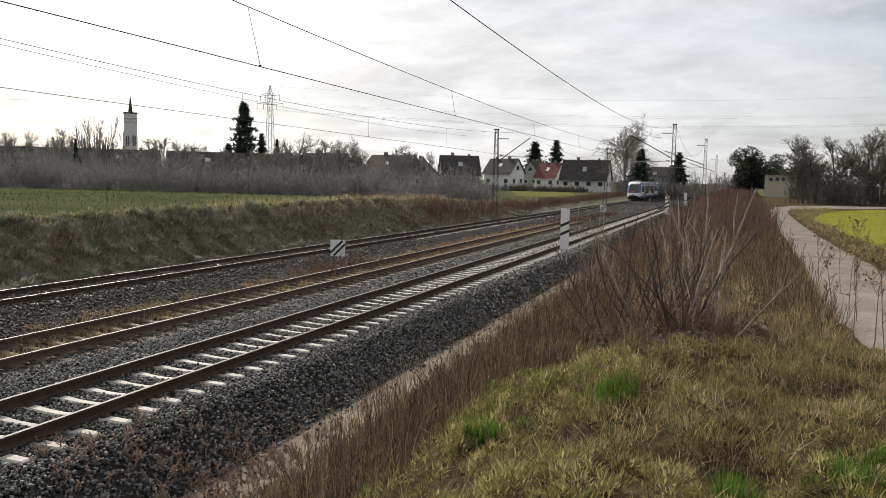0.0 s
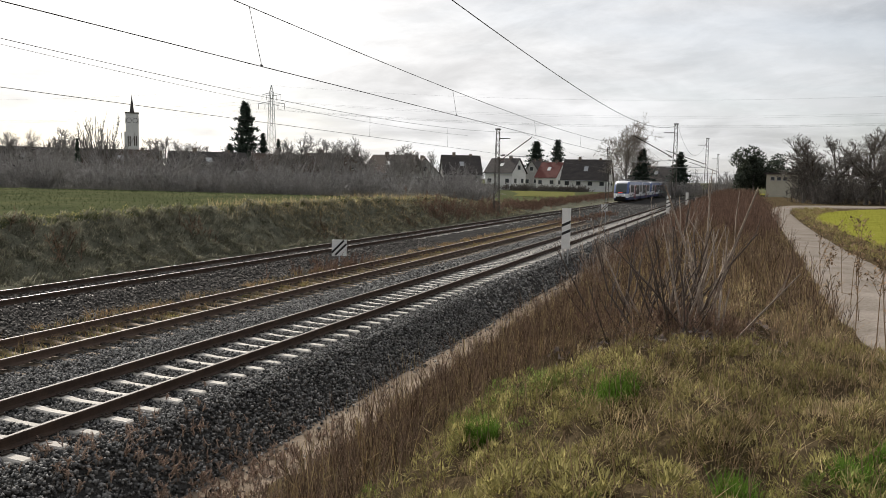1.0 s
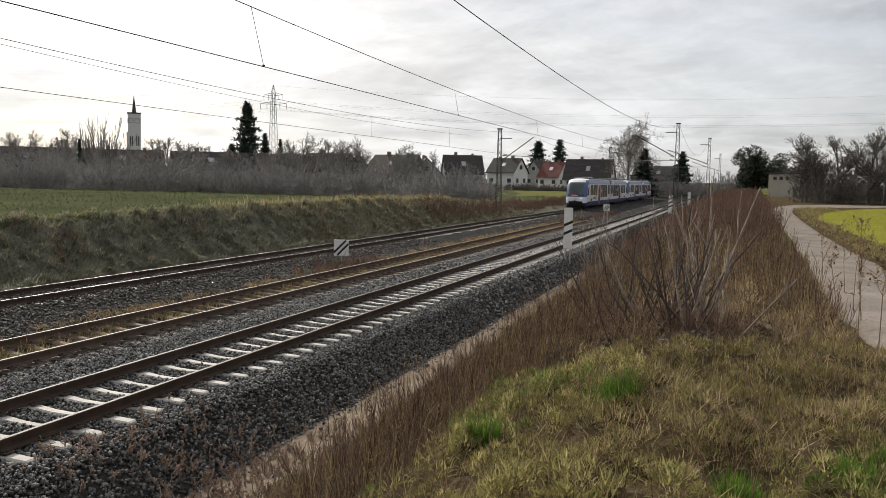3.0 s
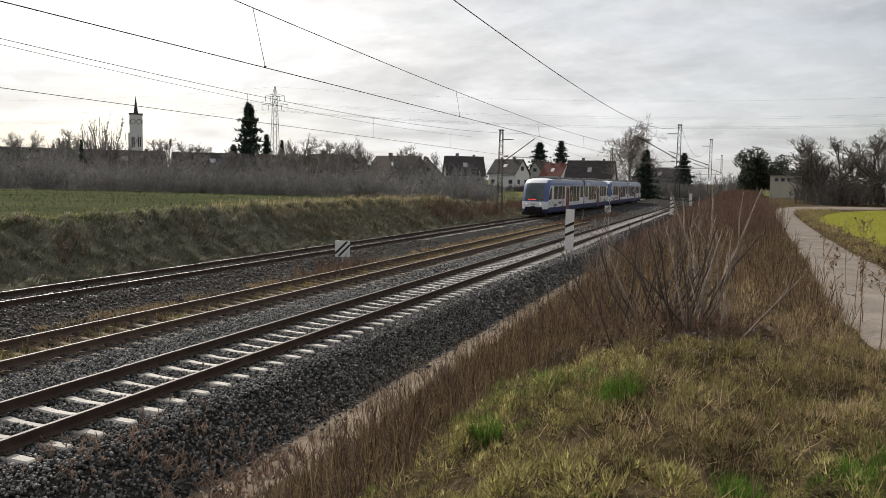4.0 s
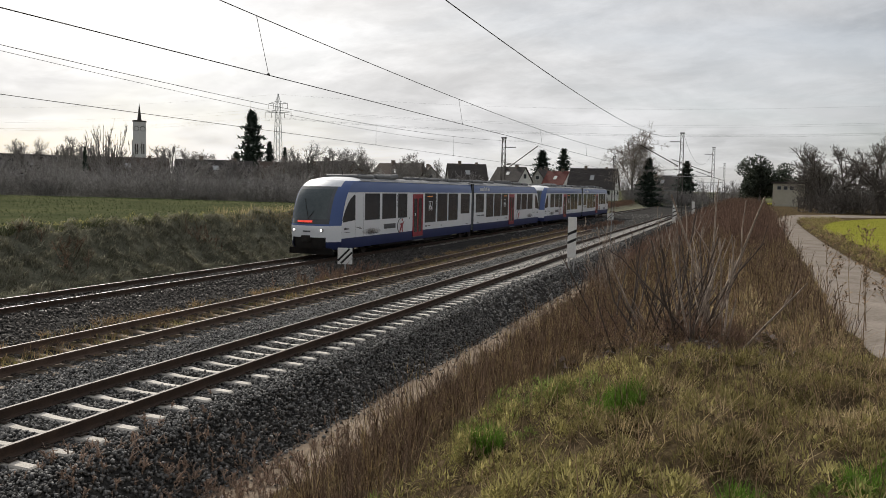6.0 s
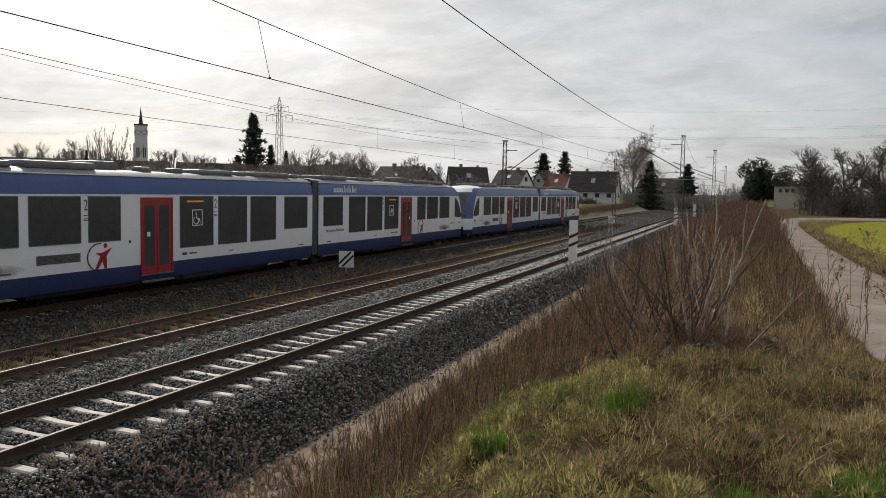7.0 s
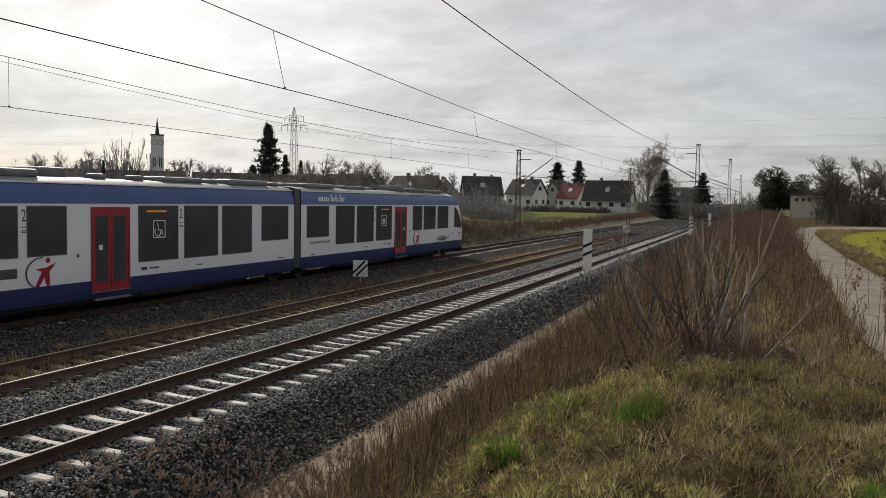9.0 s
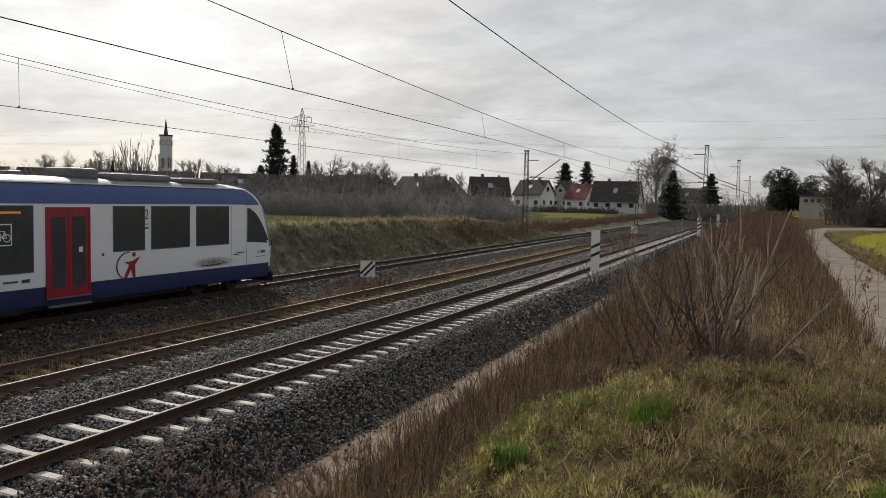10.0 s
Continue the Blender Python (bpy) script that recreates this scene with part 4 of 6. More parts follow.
wire("feeder_wire", [(-6.1 + 2.2 * a, 91.8 + 33.1 * a, 10.0 + 0.3 * a - 3.2 * 4 * a * (1 - a) * 0.9) for a in np.linspace(0, 1, 20)], 0.012, "sagging wire between two mast tops")


# ---- power line ----
def pylon(x, y, label):
    p = thing("power_pylon", label, "pylon", "power line pylons", at=pose(x, y, 0, 0, 0, 8))
    part("shaft", lattice(bmesh.new(), 4.2, 1.5, 4.2, 1.5, 2.0, 43.0, 22, 0.13, 0.07), M["galv"], p)
    part("peak", lattice(bmesh.new(), 1.5, 0.2, 1.5, 0.2, 43.0, 46.5, 3, 0.1, 0.06), M["galv"], p)
    for z, half in ((41.7, 4.8), (37.6, 6.6)):
        bm = bmesh.new()
        for s in (-1, 1):
            for d in (-0.6, 0.6):
                rod(bm, (s * 0.6, d, z), (s * half, 0, z + 0.3), 0.09, sides=4)
                rod(bm, (s * 0.6, d, z + 1.3), (s * half, 0, z + 0.3), 0.08, sides=4)
        part("cross_arm", bm, M["galv"], p)
        for s in (-1, 1):
            for k in (1.0, 0.5):
                part("insulator", rod(bmesh.new(), (s * half * k, 0, z + 0.2), (s * half * k, 0, z - 2.3), 0.1, sides=6), M["insulator"], p)
    return p


pylon(-206.6, 324.9, "grey lattice power pylon with two cross arms")
pylon(165.0, 375.0, "grey lattice power pylon with two cross arms, off to one side")
for z, half in ((39.2, 4.8), (35.2, 6.6), (35.2, 3.3), (46.3, 0.0)):
    for s in (-1, 1) if half else (1,):
        pts = [(-206.6 + 371.6 * a, 324.9 + 50.1 * a + s * half, z - 7.5 * 4 * a * (1 - a)) for a in np.linspace(0, 1, 40)]
        wire("power_wire", pts, 0.017, "thin power line across the sky")
        wire("power_wire", [(-206.6 - 300 * a, 324.9 - 40 * a + s * half, z - 6 * 4 * a * (1 - a)) for a in np.linspace(0, 1, 30)], 0.015, "thin power line across the sky")


# ---- village ----
WALLS = {k: surface("plaster_" + k, a, b, 0.6, 8, bump=0.15, dist=0.02) for k, a, b in (
    ("white", (0.62, 0.62, 0.6), (0.72, 0.72, 0.7)), ("grey", (0.3, 0.3, 0.29), (0.4, 0.39, 0.37)), ("brown", (0.13, 0.1, 0.08), (0.22, 0.18, 0.15)),
    ("tower", (0.5, 0.5, 0.51), (0.6, 0.6, 0.61)), ("beige", (0.36, 0.34, 0.27), (0.46, 0.43, 0.35)))}
ROOFS = {k: surface("roof_tile_" + k, a, b, 0.5, 5, bump=0.5, dist=0.05, stretch=(1, 1, 3)) for k, a, b in (
    ("dark", (0.035, 0.032, 0.032), (0.075, 0.065, 0.06)), ("red", (0.1, 0.035, 0.03), (0.165, 0.06, 0.05)), ("brown", (0.06, 0.045, 0.038), (0.11, 0.085, 0.07)))}
PANE = surface("window_pane", (0.02, 0.024, 0.03), (0.05, 0.055, 0.06), 0.5, 5, rough=0.1, bump=0, spec=0.5)


def house(x, y, z0, w, l, eaves, ridge, turn, wall, roof, label, rows=1, cars=False):
    """A gabled house; w across the gable, l along the ridge; heights above z0."""
    h = thing("house", label, "house", "village houses", at=pose(x, y, z0, 0, 0, turn))
    bm = bmesh.new()
    prof = [(-w / 2, -1.5), (w / 2, -1.5), (w / 2, eaves), (0, ridge), (-w / 2, eaves)]
    slab(bm, [(a, -l / 2, b) for a, b in prof], (0, l, 0))
    part("wall", bm, WALLS[wall], h)
    slope = (ridge - eaves) / (w / 2)
    for s in (-1, 1):
        e = w / 2 + 0.5
        pts = [(0, -l / 2 - 0.4, ridge + 0.05), (s * e, -l / 2 - 0.4, ridge + 0.05 - slope * e), (s * e, l / 2 + 0.4, ridge + 0.05 - slope * e), (0, l / 2 + 0.4, ridge + 0.05)]
        part("roof", slab(bmesh.new(), pts, (0, 0, 0.22)), ROOFS[roof], h)
        part("gutter", rod(bmesh.new(), (s * (e + 0.05), -l / 2 - 0.4, ridge - slope * e), (s * (e + 0.05), l / 2 + 0.4, ridge - slope * e), 0.09, sides=6), M["galv"], h)
        part("skylight", slab(bmesh.new(), [(s * w * 0.2, -0.6, ridge + 0.3 - slope * w * 0.2), (s * w * 0.2, 0.6, ridge + 0.3 - slope * w * 0.2),
                                            (s * w * 0.32, 0.6, ridge + 0.3 - slope * w * 0.32), (s * w * 0.32, -0.6, ridge + 0.3 - slope * w * 0.32)], (0, 0, 0.06)), M["galv"], h)
    part("chimney", boxed(-0.35, 0.35, l * 0.15, l * 0.15 + 0.8, ridge - 0.8, ridge + 1.0), WALLS["brown"], h)
    part("chimney", boxed(-0.3, 0.3, -l * 0.3, -l * 0.3 + 0.6, ridge - 0.8, ridge + 0.7), WALLS["brown"], h)

    def window(cx, cy, cz, ww, wh, face):
        f = 0.09
        a, b = (ww / 2 + f, wh / 2 + f)
        m = pose(cx, cy, cz, 0, 0, face)
        bm = boxed(-a, a, -0.05, 0.02, -b, b)
        bmesh.ops.transform(bm, matrix=m, verts=bm.verts)
        fr = part("window", bm, WALLS["white" if wall != "white" else "grey"], h)
        bm = boxed(-ww / 2, ww / 2, -0.07, -0.03, -wh / 2, wh / 2)
        bmesh.ops.transform(bm, matrix=m, verts=bm.verts)
        part("pane", bm, PANE, fr)

    for face, sy in ((0, -1), (180, 1)):
        for cx in (-w / 4, w / 4):
            window(cx, sy * (l / 2 + 0.01), 1.4, 1.2, 1.2, face)
        window(0, sy * (l / 2 + 0.01), eaves + (ridge - eaves) * 0.35, 1.3, 1.2, face)
    for face, sx in ((-90, -1), (90, 1)):
        for cy in np.linspace(-l / 2 + 1.6, l / 2 - 1.6, max(2, int(l / 3.2))):
            window(sx * (w / 2 + 0.01), cy, min(1.4, eaves - 0.9), 1.2, 1.1, face)
    return h


house(-69.8, 203.3, 2.4, 8.5, 10, 2.9, 7.6, 118, "grey", "dark", "grey house with a steep dark gabled roof")
house(-64.9, 231.1, 2.2, 7.6, 9.6, 4.0, 7.9, -108, "white", "dark", "white house with a dark tiled gable roof")
house(-60.5, 254.3, 2.2, 6.0, 9, 4.0, 7.9, -12, "grey", "dark", "narrow grey house with a pointed gable")
house(-54.4, 249.1, 2.0, 7.5, 7.5, 3.2, 7.5, -110, "white", "red", "white house with a red tiled roof")
house(-41.0, 236.5, 1.8, 9, 13.5, 2.8, 8.3, 88, "white", "dark", "long low white house under a big dark roof")
house(-91.2, 149.4, 1.9, 7.5, 9, 2.7, 6.0, 20, "brown", "brown", "grey-brown house behind the hedge")
house(-91.3, 168.6, 1.9, 9, 12, 3.2, 7.3, 75, "brown", "dark", "brown house with a dark roof behind the hedge")
house(-82.6, 166.0, 1.9, 7.5, 9, 2.9, 6.7, 22, "brown", "brown", "brown gabled house behind the hedge")
house(-81.2, 184.8, 1.9, 9, 13, 3.2, 7.5, 78, "brown", "brown", "house with a long brown roof behind the hedge")
house(-73.9, 185.8, 1.9, 7.5, 8, 2.9, 6.7, 30, "grey", "brown", "grey-gabled house with a brown roof")
house(-22.8, 262.0, 1.2, 9, 16, 3.5, 7.6, 80, "grey", "dark", "low grey house behind the trees")
for a, k in ((0, "brown"), (1, "dark"), (2, "brown"), (3, "dark"), (4, "brown")):
    house(-141 + 12.5 * a, 104 + 11.5 * a, 2.0, 8.5, 15, 2.8, 6.2, 134, "grey" if a % 2 else "brown", k, "terraced house with a long dark roof behind the hedge")


def hut():
    h = thing("flat_roofed_building", "beige flat-roofed building with three small square windows", "building", at=pose(9.2, 181, 0.9, 0, 0, -3))
    part("wall", boxed(-2.6, 3.4, -4, 4, -1.5, 5.0), WALLS["beige"], h)
    part("roof", boxed(-3.0, 4.4, -4.4, 4.4, 5.0, 5.35, bevel=0.04), ROOFS["dark"], h)
    for k in (-1.4, -0.2, 1.0):
        w = part("window", boxed(k - 0.42, k + 0.42, -4.05, -3.98, 3.7, 4.5), WALLS["grey"], h)
        part("pane", boxed(k - 0.34, k + 0.34, -4.08, -4.03, 3.78, 4.42), PANE, w)


hut()


def church():
    c = thing("church_tower", "tall pale square church tower with clock faces and spire", "church tower", at=pose(-345.5, 388.7, 2.0, 0, 0, 42))
    part("tower", boxed(-3.7, 3.7, -3.7, 3.7, -4, 38.0, bevel=0.1), WALLS["tower"], c)
    part("stair_turret", boxed(-4.5, -3.7, -2.8, 2.8, -4, 27.0), WALLS["tower"], c)
    part("cornice", boxed(-4.0, 4.0, -4.0, 4.0, 38.0, 38.8, bevel=0.1), ROOFS["dark"], c)
    part("spire", rod(bmesh.new(), (0, 0, 38.8), (0, 0, 49.5), 1.3, 0.05, sides=8), ROOFS["dark"], c)
    for turn in (0, 90, 180, 270):
        m = Matrix.Rotation(radians(turn), 4, "Z")
        for k in (-1.8, 1.8):
            dial = rod(bmesh.new(), (k, -3.68, 33.8), (k, -3.8, 33.8), 1.55, sides=24)
            bmesh.ops.transform(dial, matrix=m, verts=dial.verts)
            d = part("clock_face", dial, M["sign_black"], c)
            face = rod(bmesh.new(), (k, -3.8, 33.8), (k, -3.84, 33.8), 1.3, sides=24)
            bmesh.ops.transform(face, matrix=m, verts=face.verts)
            part("dial", face, WALLS["tower"], d)
            for a in (-0.55, 0.55):
                lv = boxed(k + a - 0.32, k + a + 0.32, -3.78, -3.65, 18.5, 24.5)
                bmesh.ops.transform(lv, matrix=m, verts=lv.verts)
                part("louvre", lv, ROOFS["dark"], c)


church()


# ---- plants ----
LEAF = dict(
    straw=thin_leaf("dry_straw", (0.3, 0.22, 0.11), (0.58, 0.48, 0.29), 0.5, 0.4, 2.5, 9.0),
    olive=thin_leaf("faded_grass", (0.12, 0.104, 0.04), (0.36, 0.31, 0.14), 0.5, 0.45, 2.5, 9.0),
    green=thin_leaf("fresh_grass", (0.075, 0.15, 0.022), (0.15, 0.25, 0.045), 0.35, 0.4),
    brown=thin_leaf("dead_stalks", (0.15, 0.1, 0.064), (0.37, 0.27, 0.175), 0.7, 0.25, 2.0, 8.0),
    reddish=thin_leaf("reddish_twigs", (0.18, 0.115, 0.088), (0.31, 0.21, 0.16), 0.55, 0.15),
    sprout=thin_leaf("sprouting_grass", (0.1, 0.14, 0.04), (0.3, 0.34, 0.11), 0.45, 0.5, 2.5, 9.0),
    russet=thin_leaf("russet_stalks", (0.115, 0.078, 0.056), (0.3, 0.215, 0.155), 0.75, 0.12, 1.5, 6.0),
    tawny=thin_leaf("tawny_grass", (0.26, 0.17, 0.09), (0.42, 0.3, 0.17), 0.5, 0.3),
    litter=thin_leaf("leaf_litter", (0.13, 0.108, 0.1), (0.26, 0.22, 0.2), 0.6, 0.1),
    bank=thin_leaf("bank_grass", (0.1, 0.102, 0.075), (0.31, 0.3, 0.23), 0.5, 0.2, 1.2, 4.0),
    pinkish=thin_leaf("pinkish_weeds", (0.3, 0.22, 0.17), (0.48, 0.37, 0.3), 0.4, 0.25),
    moss=thin_leaf("yellowish_grass", (0.16, 0.15, 0.05), (0.47, 0.41, 0.18), 0.45, 0.5, 2.5, 9.0),
    # paler than the bank grass, to paint rim highlights on its hummocks
    tussock=thin_leaf("tussock_grass", (0.15, 0.15, 0.105), (0.44, 0.42, 0.32), 0.5, 0.3, 1.2, 4.0),
    # yellow raised: the crest's sunlit rim is put into the colour
    crest=thin_leaf("crest_grass", (0.3, 0.28, 0.1), (0.5, 0.45, 0.19), 0.4, 0.5),
    crop=thin_leaf("young_crop", (0.045, 0.065, 0.028), (0.09, 0.115, 0.05), 0.4, 0.05),
    # needles and ivy are paled in colour, as haze would do
    needles=thin_leaf("conifer_needles", (0.06, 0.082, 0.07), (0.11, 0.14, 0.115), 0.4, 0.25),
    ivy=thin_leaf("dark_ivy", (0.06, 0.07, 0.058), (0.115, 0.13, 0.1), 0.5, 0.25),
    meadow=thin_leaf("meadow_blades", (0.16, 0.17, 0.03), (0.27, 0.265, 0.055), 0.3, 0.3),
)
BARK = dict(
    # distant twigs: grey lightened to stand for haze
    twig=surface("thicket_twigs", (0.2, 0.19, 0.185), (0.31, 0.295, 0.285), 0.15, 3, bump=0, vary="island", amount=0.4),
    dim=surface("copse_twigs", (0.1, 0.088, 0.078), (0.18, 0.16, 0.142), 0.3, 6, bump=0, vary="island", amount=0.45),
    grey=surface("grey_bark", (0.18, 0.168, 0.16), (0.3, 0.282, 0.268), 1.0, 20, bump=0.4, vary="island", amount=0.3),
    trunk=surface("trunk_bark", (0.12, 0.11, 0.1), (0.22, 0.2, 0.18), 1.0, 20, bump=0.4),
    pale=surface("pale_bark", (0.14, 0.108, 0.085), (0.46, 0.38, 0.31), 6.0, 30, bump=0.3, vary="island", amount=0.35),
    # dark tone paints in the shade of stems seen against the sun
    dark=surface("backlit_bark", (0.04, 0.03, 0.025), (0.13, 0.1, 0.08), 2.0, 30, bump=0.3, vary="island", amount=0.5),
    birch=surface("birch_twigs", (0.19, 0.165, 0.145), (0.33, 0.29, 0.25), 0.5, 12, bump=0.2, vary="island", amount=0.35),
)


def rough_land(x, y):
    """The ground with its hummocks."""
    r = np.where((x < -21.8) & (x > -25.8), 0.3, np.where((x > -5.8) & (x < 1.2), 0.17, 0.02))
    return land(x, y) + r * bumps(x, y, 0.9) + r * 0.75 * bumps(x, y, 2.3, 5.0) + np.where((x > -3) & (x < 1.2) & (y < 11), 0.09, 0) * bumps(x, y, 4.6, 8.0)


def blades(x, y, z, length, width, lean, curl, rng, az=None, steps=3):
    """Curved tapering blades, three faces each."""
    n = len(x)
    az = rng.uniform(0, 2 * math.pi, n) if az is None else az
    th = lean * rng.uniform(0.3, 1.2, n)
    c = curl * rng.uniform(0.2, 1.2, n)
    L = length * rng.uniform(0.6, 1.25, n)
    w = width * rng.uniform(0.7, 1.3, n)
    side = np.stack([-np.sin(az), np.cos(az), np.zeros(n)], -1)
    p = np.stack([x, y, z], -1)
    rings = []
    for k in range(steps + 1):
        s = k / steps
        ww = (w * (1 - 0.9 * s ** 1.5) / 2)[:, None]
        rings += [p - side * ww, p + side * ww]
        a = th + c * s
        p = p + (L / steps)[:, None] * np.stack([np.sin(a) * np.cos(az), np.sin(a) * np.sin(az), np.cos(a)], -1)
    v = np.stack(rings, 1)
    m = 2 * (steps + 1)
    f = np.array([[2 * k, 2 * k + 1, 2 * k + 3, 2 * k + 2] for k in range(steps)])
    return v.reshape(-1, 3), (f[None] + m * np.arange(n)[:, None, None]).reshape(-1, 4)


def scatter(rng, n, xr, yr, keep=None):
    x, y = rng.uniform(*xr, n), rng.uniform(*yr, n)
    if keep is not None:
        k = keep(x, y)
        x, y = x[k], y[k]
    return x, y


def grow(p, d, length, r, levels, kids, rng, spread=0.6, shrink=0.62, up=0.15, start=0.25, thin=0.55, least=0.004):
    """Branching sticks: each level starts along the sticks of the last."""
    out = []
    p, d = np.asarray(p, float), np.asarray(d, float)
    length, r = np.broadcast_to(length, len(p)).astype(float), np.broadcast_to(r, len(p)).astype(float)
    for lv in range(levels):
        d = d / np.linalg.norm(d, axis=1, keepdims=True)
        bend = d + rng.normal(0, 0.12, d.shape) + [0, 0, up * 0.5]
        bend /= np.linalg.norm(bend, axis=1, keepdims=True)
        mid = p + d * (length * 0.5)[:, None]
        tip = mid + bend * (length * 0.5)[:, None]
        rm, rt = np.maximum(r * 0.75, least), np.maximum(r * 0.4, least * 0.7)
        out.append((p, mid, np.maximum(r, least), rm))
        out.append((mid, tip, rm, rt))
        if lv == levels - 1:
            break
        k = kids[lv]
        n = len(p)
        s = rng.uniform(start, 1.0, (n, k))
        a = np.where((s < 0.5)[..., None], p[:, None] + (mid - p)[:, None] * (2 * s)[..., None], mid[:, None] + (tip - mid)[:, None] * (2 * s - 1)[..., None])
        dd = bend[:, None] + rng.normal(0, spread, (n, k, 3)) + [0, 0, up]
        length = (length[:, None] * shrink * rng.uniform(0.6, 1.2, (n, k)) * (1.15 - 0.5 * s)).ravel()
        r = (r[:, None] * thin * (1.1 - 0.4 * s)).ravel()
        p, d = a.reshape(-1, 3), dd.reshape(-1, 3)
    return [np.concatenate([o[i] for o in out]) for i in range(4)]


def sticks(name, packs, mat, sides=3, parent=None):
    p0, p1, r0, r1 = packs
    v, f = tubes(p0, p1, r0, r1, sides)
    return quads(name, v, f, mat, parent)


# trees
def bare_tree_meshes(seed, h, wide_share, least, levels=5, kids=(9, 5, 4, 3), fan=False, bark="grey"):
    rng = np.random.default_rng(seed)
    if fan:
        n = 26
        d = rng.normal(0, 0.42, (n, 3))
        d[:, 2] = 1.0
        pk = grow(np.zeros((n, 3)) + rng.normal(0, 0.25, (n, 3)) * [1, 1, 0], d, h * 0.8 * rng.uniform(0.7, 1.1, n), h * 0.012, 4, (6, 4, 3), rng, 0.28, 0.45, 0.35, 0.2, 0.5, least)
    else:
        pk = grow([(0, 0, -0.5)], [(0.02, 0.02, 1)], h * 0.82, h * 0.022, levels, kids, rng, 0.62 * wide_share, 0.55, 0.22, 0.25, 0.55, least)
    crown = sticks("crown", pk, BARK[bark])
    crown_me = crown.data
    bpy.data.objects.remove(crown)
    bm = rod(rod(bmesh.new(), (0, 0, -0.8), (0, 0, h * 0.12), h * 0.028, h * 0.023, 9), (0, 0, h * 0.12), (0.0, 0.0, h * 0.4), h * 0.023, h * 0.015, 9)
    trunk_me = bpy.data.meshes.new("trunk")
    bm.to_mesh(trunk_me)
    bm.free()
    trunk_me.materials.append(BARK["trunk"])
    return crown_me, trunk_me


BARES = [bare_tree_meshes(s, 10.0, w, 0.014, kids=k) for s, w, k in ((1, 1.0, (14, 7, 6, 3)), (2, 1.3, (14, 8, 6, 3)), (3, 0.85, (14, 7, 6, 3)))]
COPSE = [bare_tree_meshes(s, 10.0, w, 0.016, kids=(15, 8, 6, 3), bark="dim") for s, w in ((5, 1.1), (6, 1.3))]
FAN = bare_tree_meshes(4, 10.0, 1.0, 0.018, fan=True)


def plant_tree(meshes, x, y, top, label, turn=0, spread=1.0, name="bare_tree", base=None, category="tree", group="bare winter trees"):
    z = float(land(x, y)) if base is None else base
    s = (top - z) / 10.0
    t = thing(name, label, category, group, at=Matrix.LocRotScale((x, y, z), Euler((0, 0, turn)), (s * spread, s * spread, s)))
    for nm, me in (("crown", meshes[0]), ("trunk", meshes[1])):
        o = new(nm, me)
        o.parent = t
    return t


for i, (x, y, top, sp) in enumerate((
        (-128.4, 111.4, 10.6, 0.8), (-126.3, 113.8, 11.1, 0.7), (-119.4, 113.9, 11.3, 1.1), (-113.5, 112.8, 9.9, 0.7), (-115.1, 125.1, 10.0, 0.8),
        (-116.8, 136.9, 10.6, 0.9), (-114.5, 138.9, 11.1, 1.1), (-109.7, 142.7, 10.1, 1.2), (-106.8, 144.9, 9.7, 1.2), (-88.6, 145.1, 11.0, 0.8),
        (-86.2, 146.5, 12.0, 1.1), (-83.5, 148.1, 11.0, 0.9), (-83.4, 159.5, 11.5, 1.0), (-79.8, 161.4, 12.0, 0.8), (-65.7, 156.8, 10.3, 1.0),
        (-67.9, 155.9, 9.6, 0.9), (-61.2, 158.6, 9.3, 0.8), (-122, 120, 10.0, 1.0), (-98, 147, 9.0, 1.1), (-74, 168, 9.2, 1.2))):
    plant_tree(BARES[i % 3], x, y, top, "bare grey winter tree rising behind the hedge", i * 1.3, sp)
rng_t = random.Random(8)
for i in range(33):
    a = (i + rng_t.uniform(0, 0.8)) / 33
    x, y = np.interp(a, (0, 0.35, 0.7, 1), (-112, -80, -62, -44)), np.interp(a, (0, 0.35, 0.7, 1), (52, 76, 94, 116))
    k = rng_t.uniform(1.0, 1.25)
    plant_tree(BARES[i % 3], x * k, y * k, rng_t.uniform(6.2, 8.6) * (0.75 + 0.25 * k), "slender bare tree growing out of the field hedge", i * 1.7, rng_t.uniform(0.9, 1.4), group="hedge trees")
plant_tree(FAN, -117.8, 122.5, 14.4, "broad fan-shaped bare tree behind the hedge", 0.4, 0.9)
for i, (x, y, top, sp) in enumerate(((9.2, 119.6, 8.9, 1.0), (10.4, 117.5, 10.2, 1.1), (13.3, 121.3, 9.6, 1.2), (15.4, 124.1, 10.0, 1.1), (16.5, 116.8, 10.3, 1.2),
                                     (18.7, 118.5, 11.2, 1.1), (21.3, 118.1, 10.6, 1.1), (12.0, 126.0, 9.0, 1.2), (19.0, 127.0, 10.0, 1.2), (24.5, 121.0, 10.5, 1.2))):
    plant_tree(COPSE[i % 2], x, y, top, "bare tree in the copse beyond the meadow", i * 2.1, sp, group="copse trees")


def birch():
    rng = np.random.default_rng(11)
    t = thing("birch_tree", "large pale birch with a rounded crown of hanging twigs", "tree", at=pose(-26.8, 213.3, 0.6))
    pk = grow([(0, 0, 0)], [(0, 0, 1)], 14.5, 0.32, 5, (24, 8, 6, 5), rng, 1.0, 0.62, 0.08, 0.2, 0.5, 0.024)
    sticks("crown", pk, BARK["birch"], parent=t)
    part("trunk", rod(rod(bmesh.new(), (0, 0, -0.6), (0, 0, 5), 0.4, 0.3, 10), (0, 0, 5), (0, 0, 11), 0.3, 0.16, 10), BARK["grey"], t)


birch()


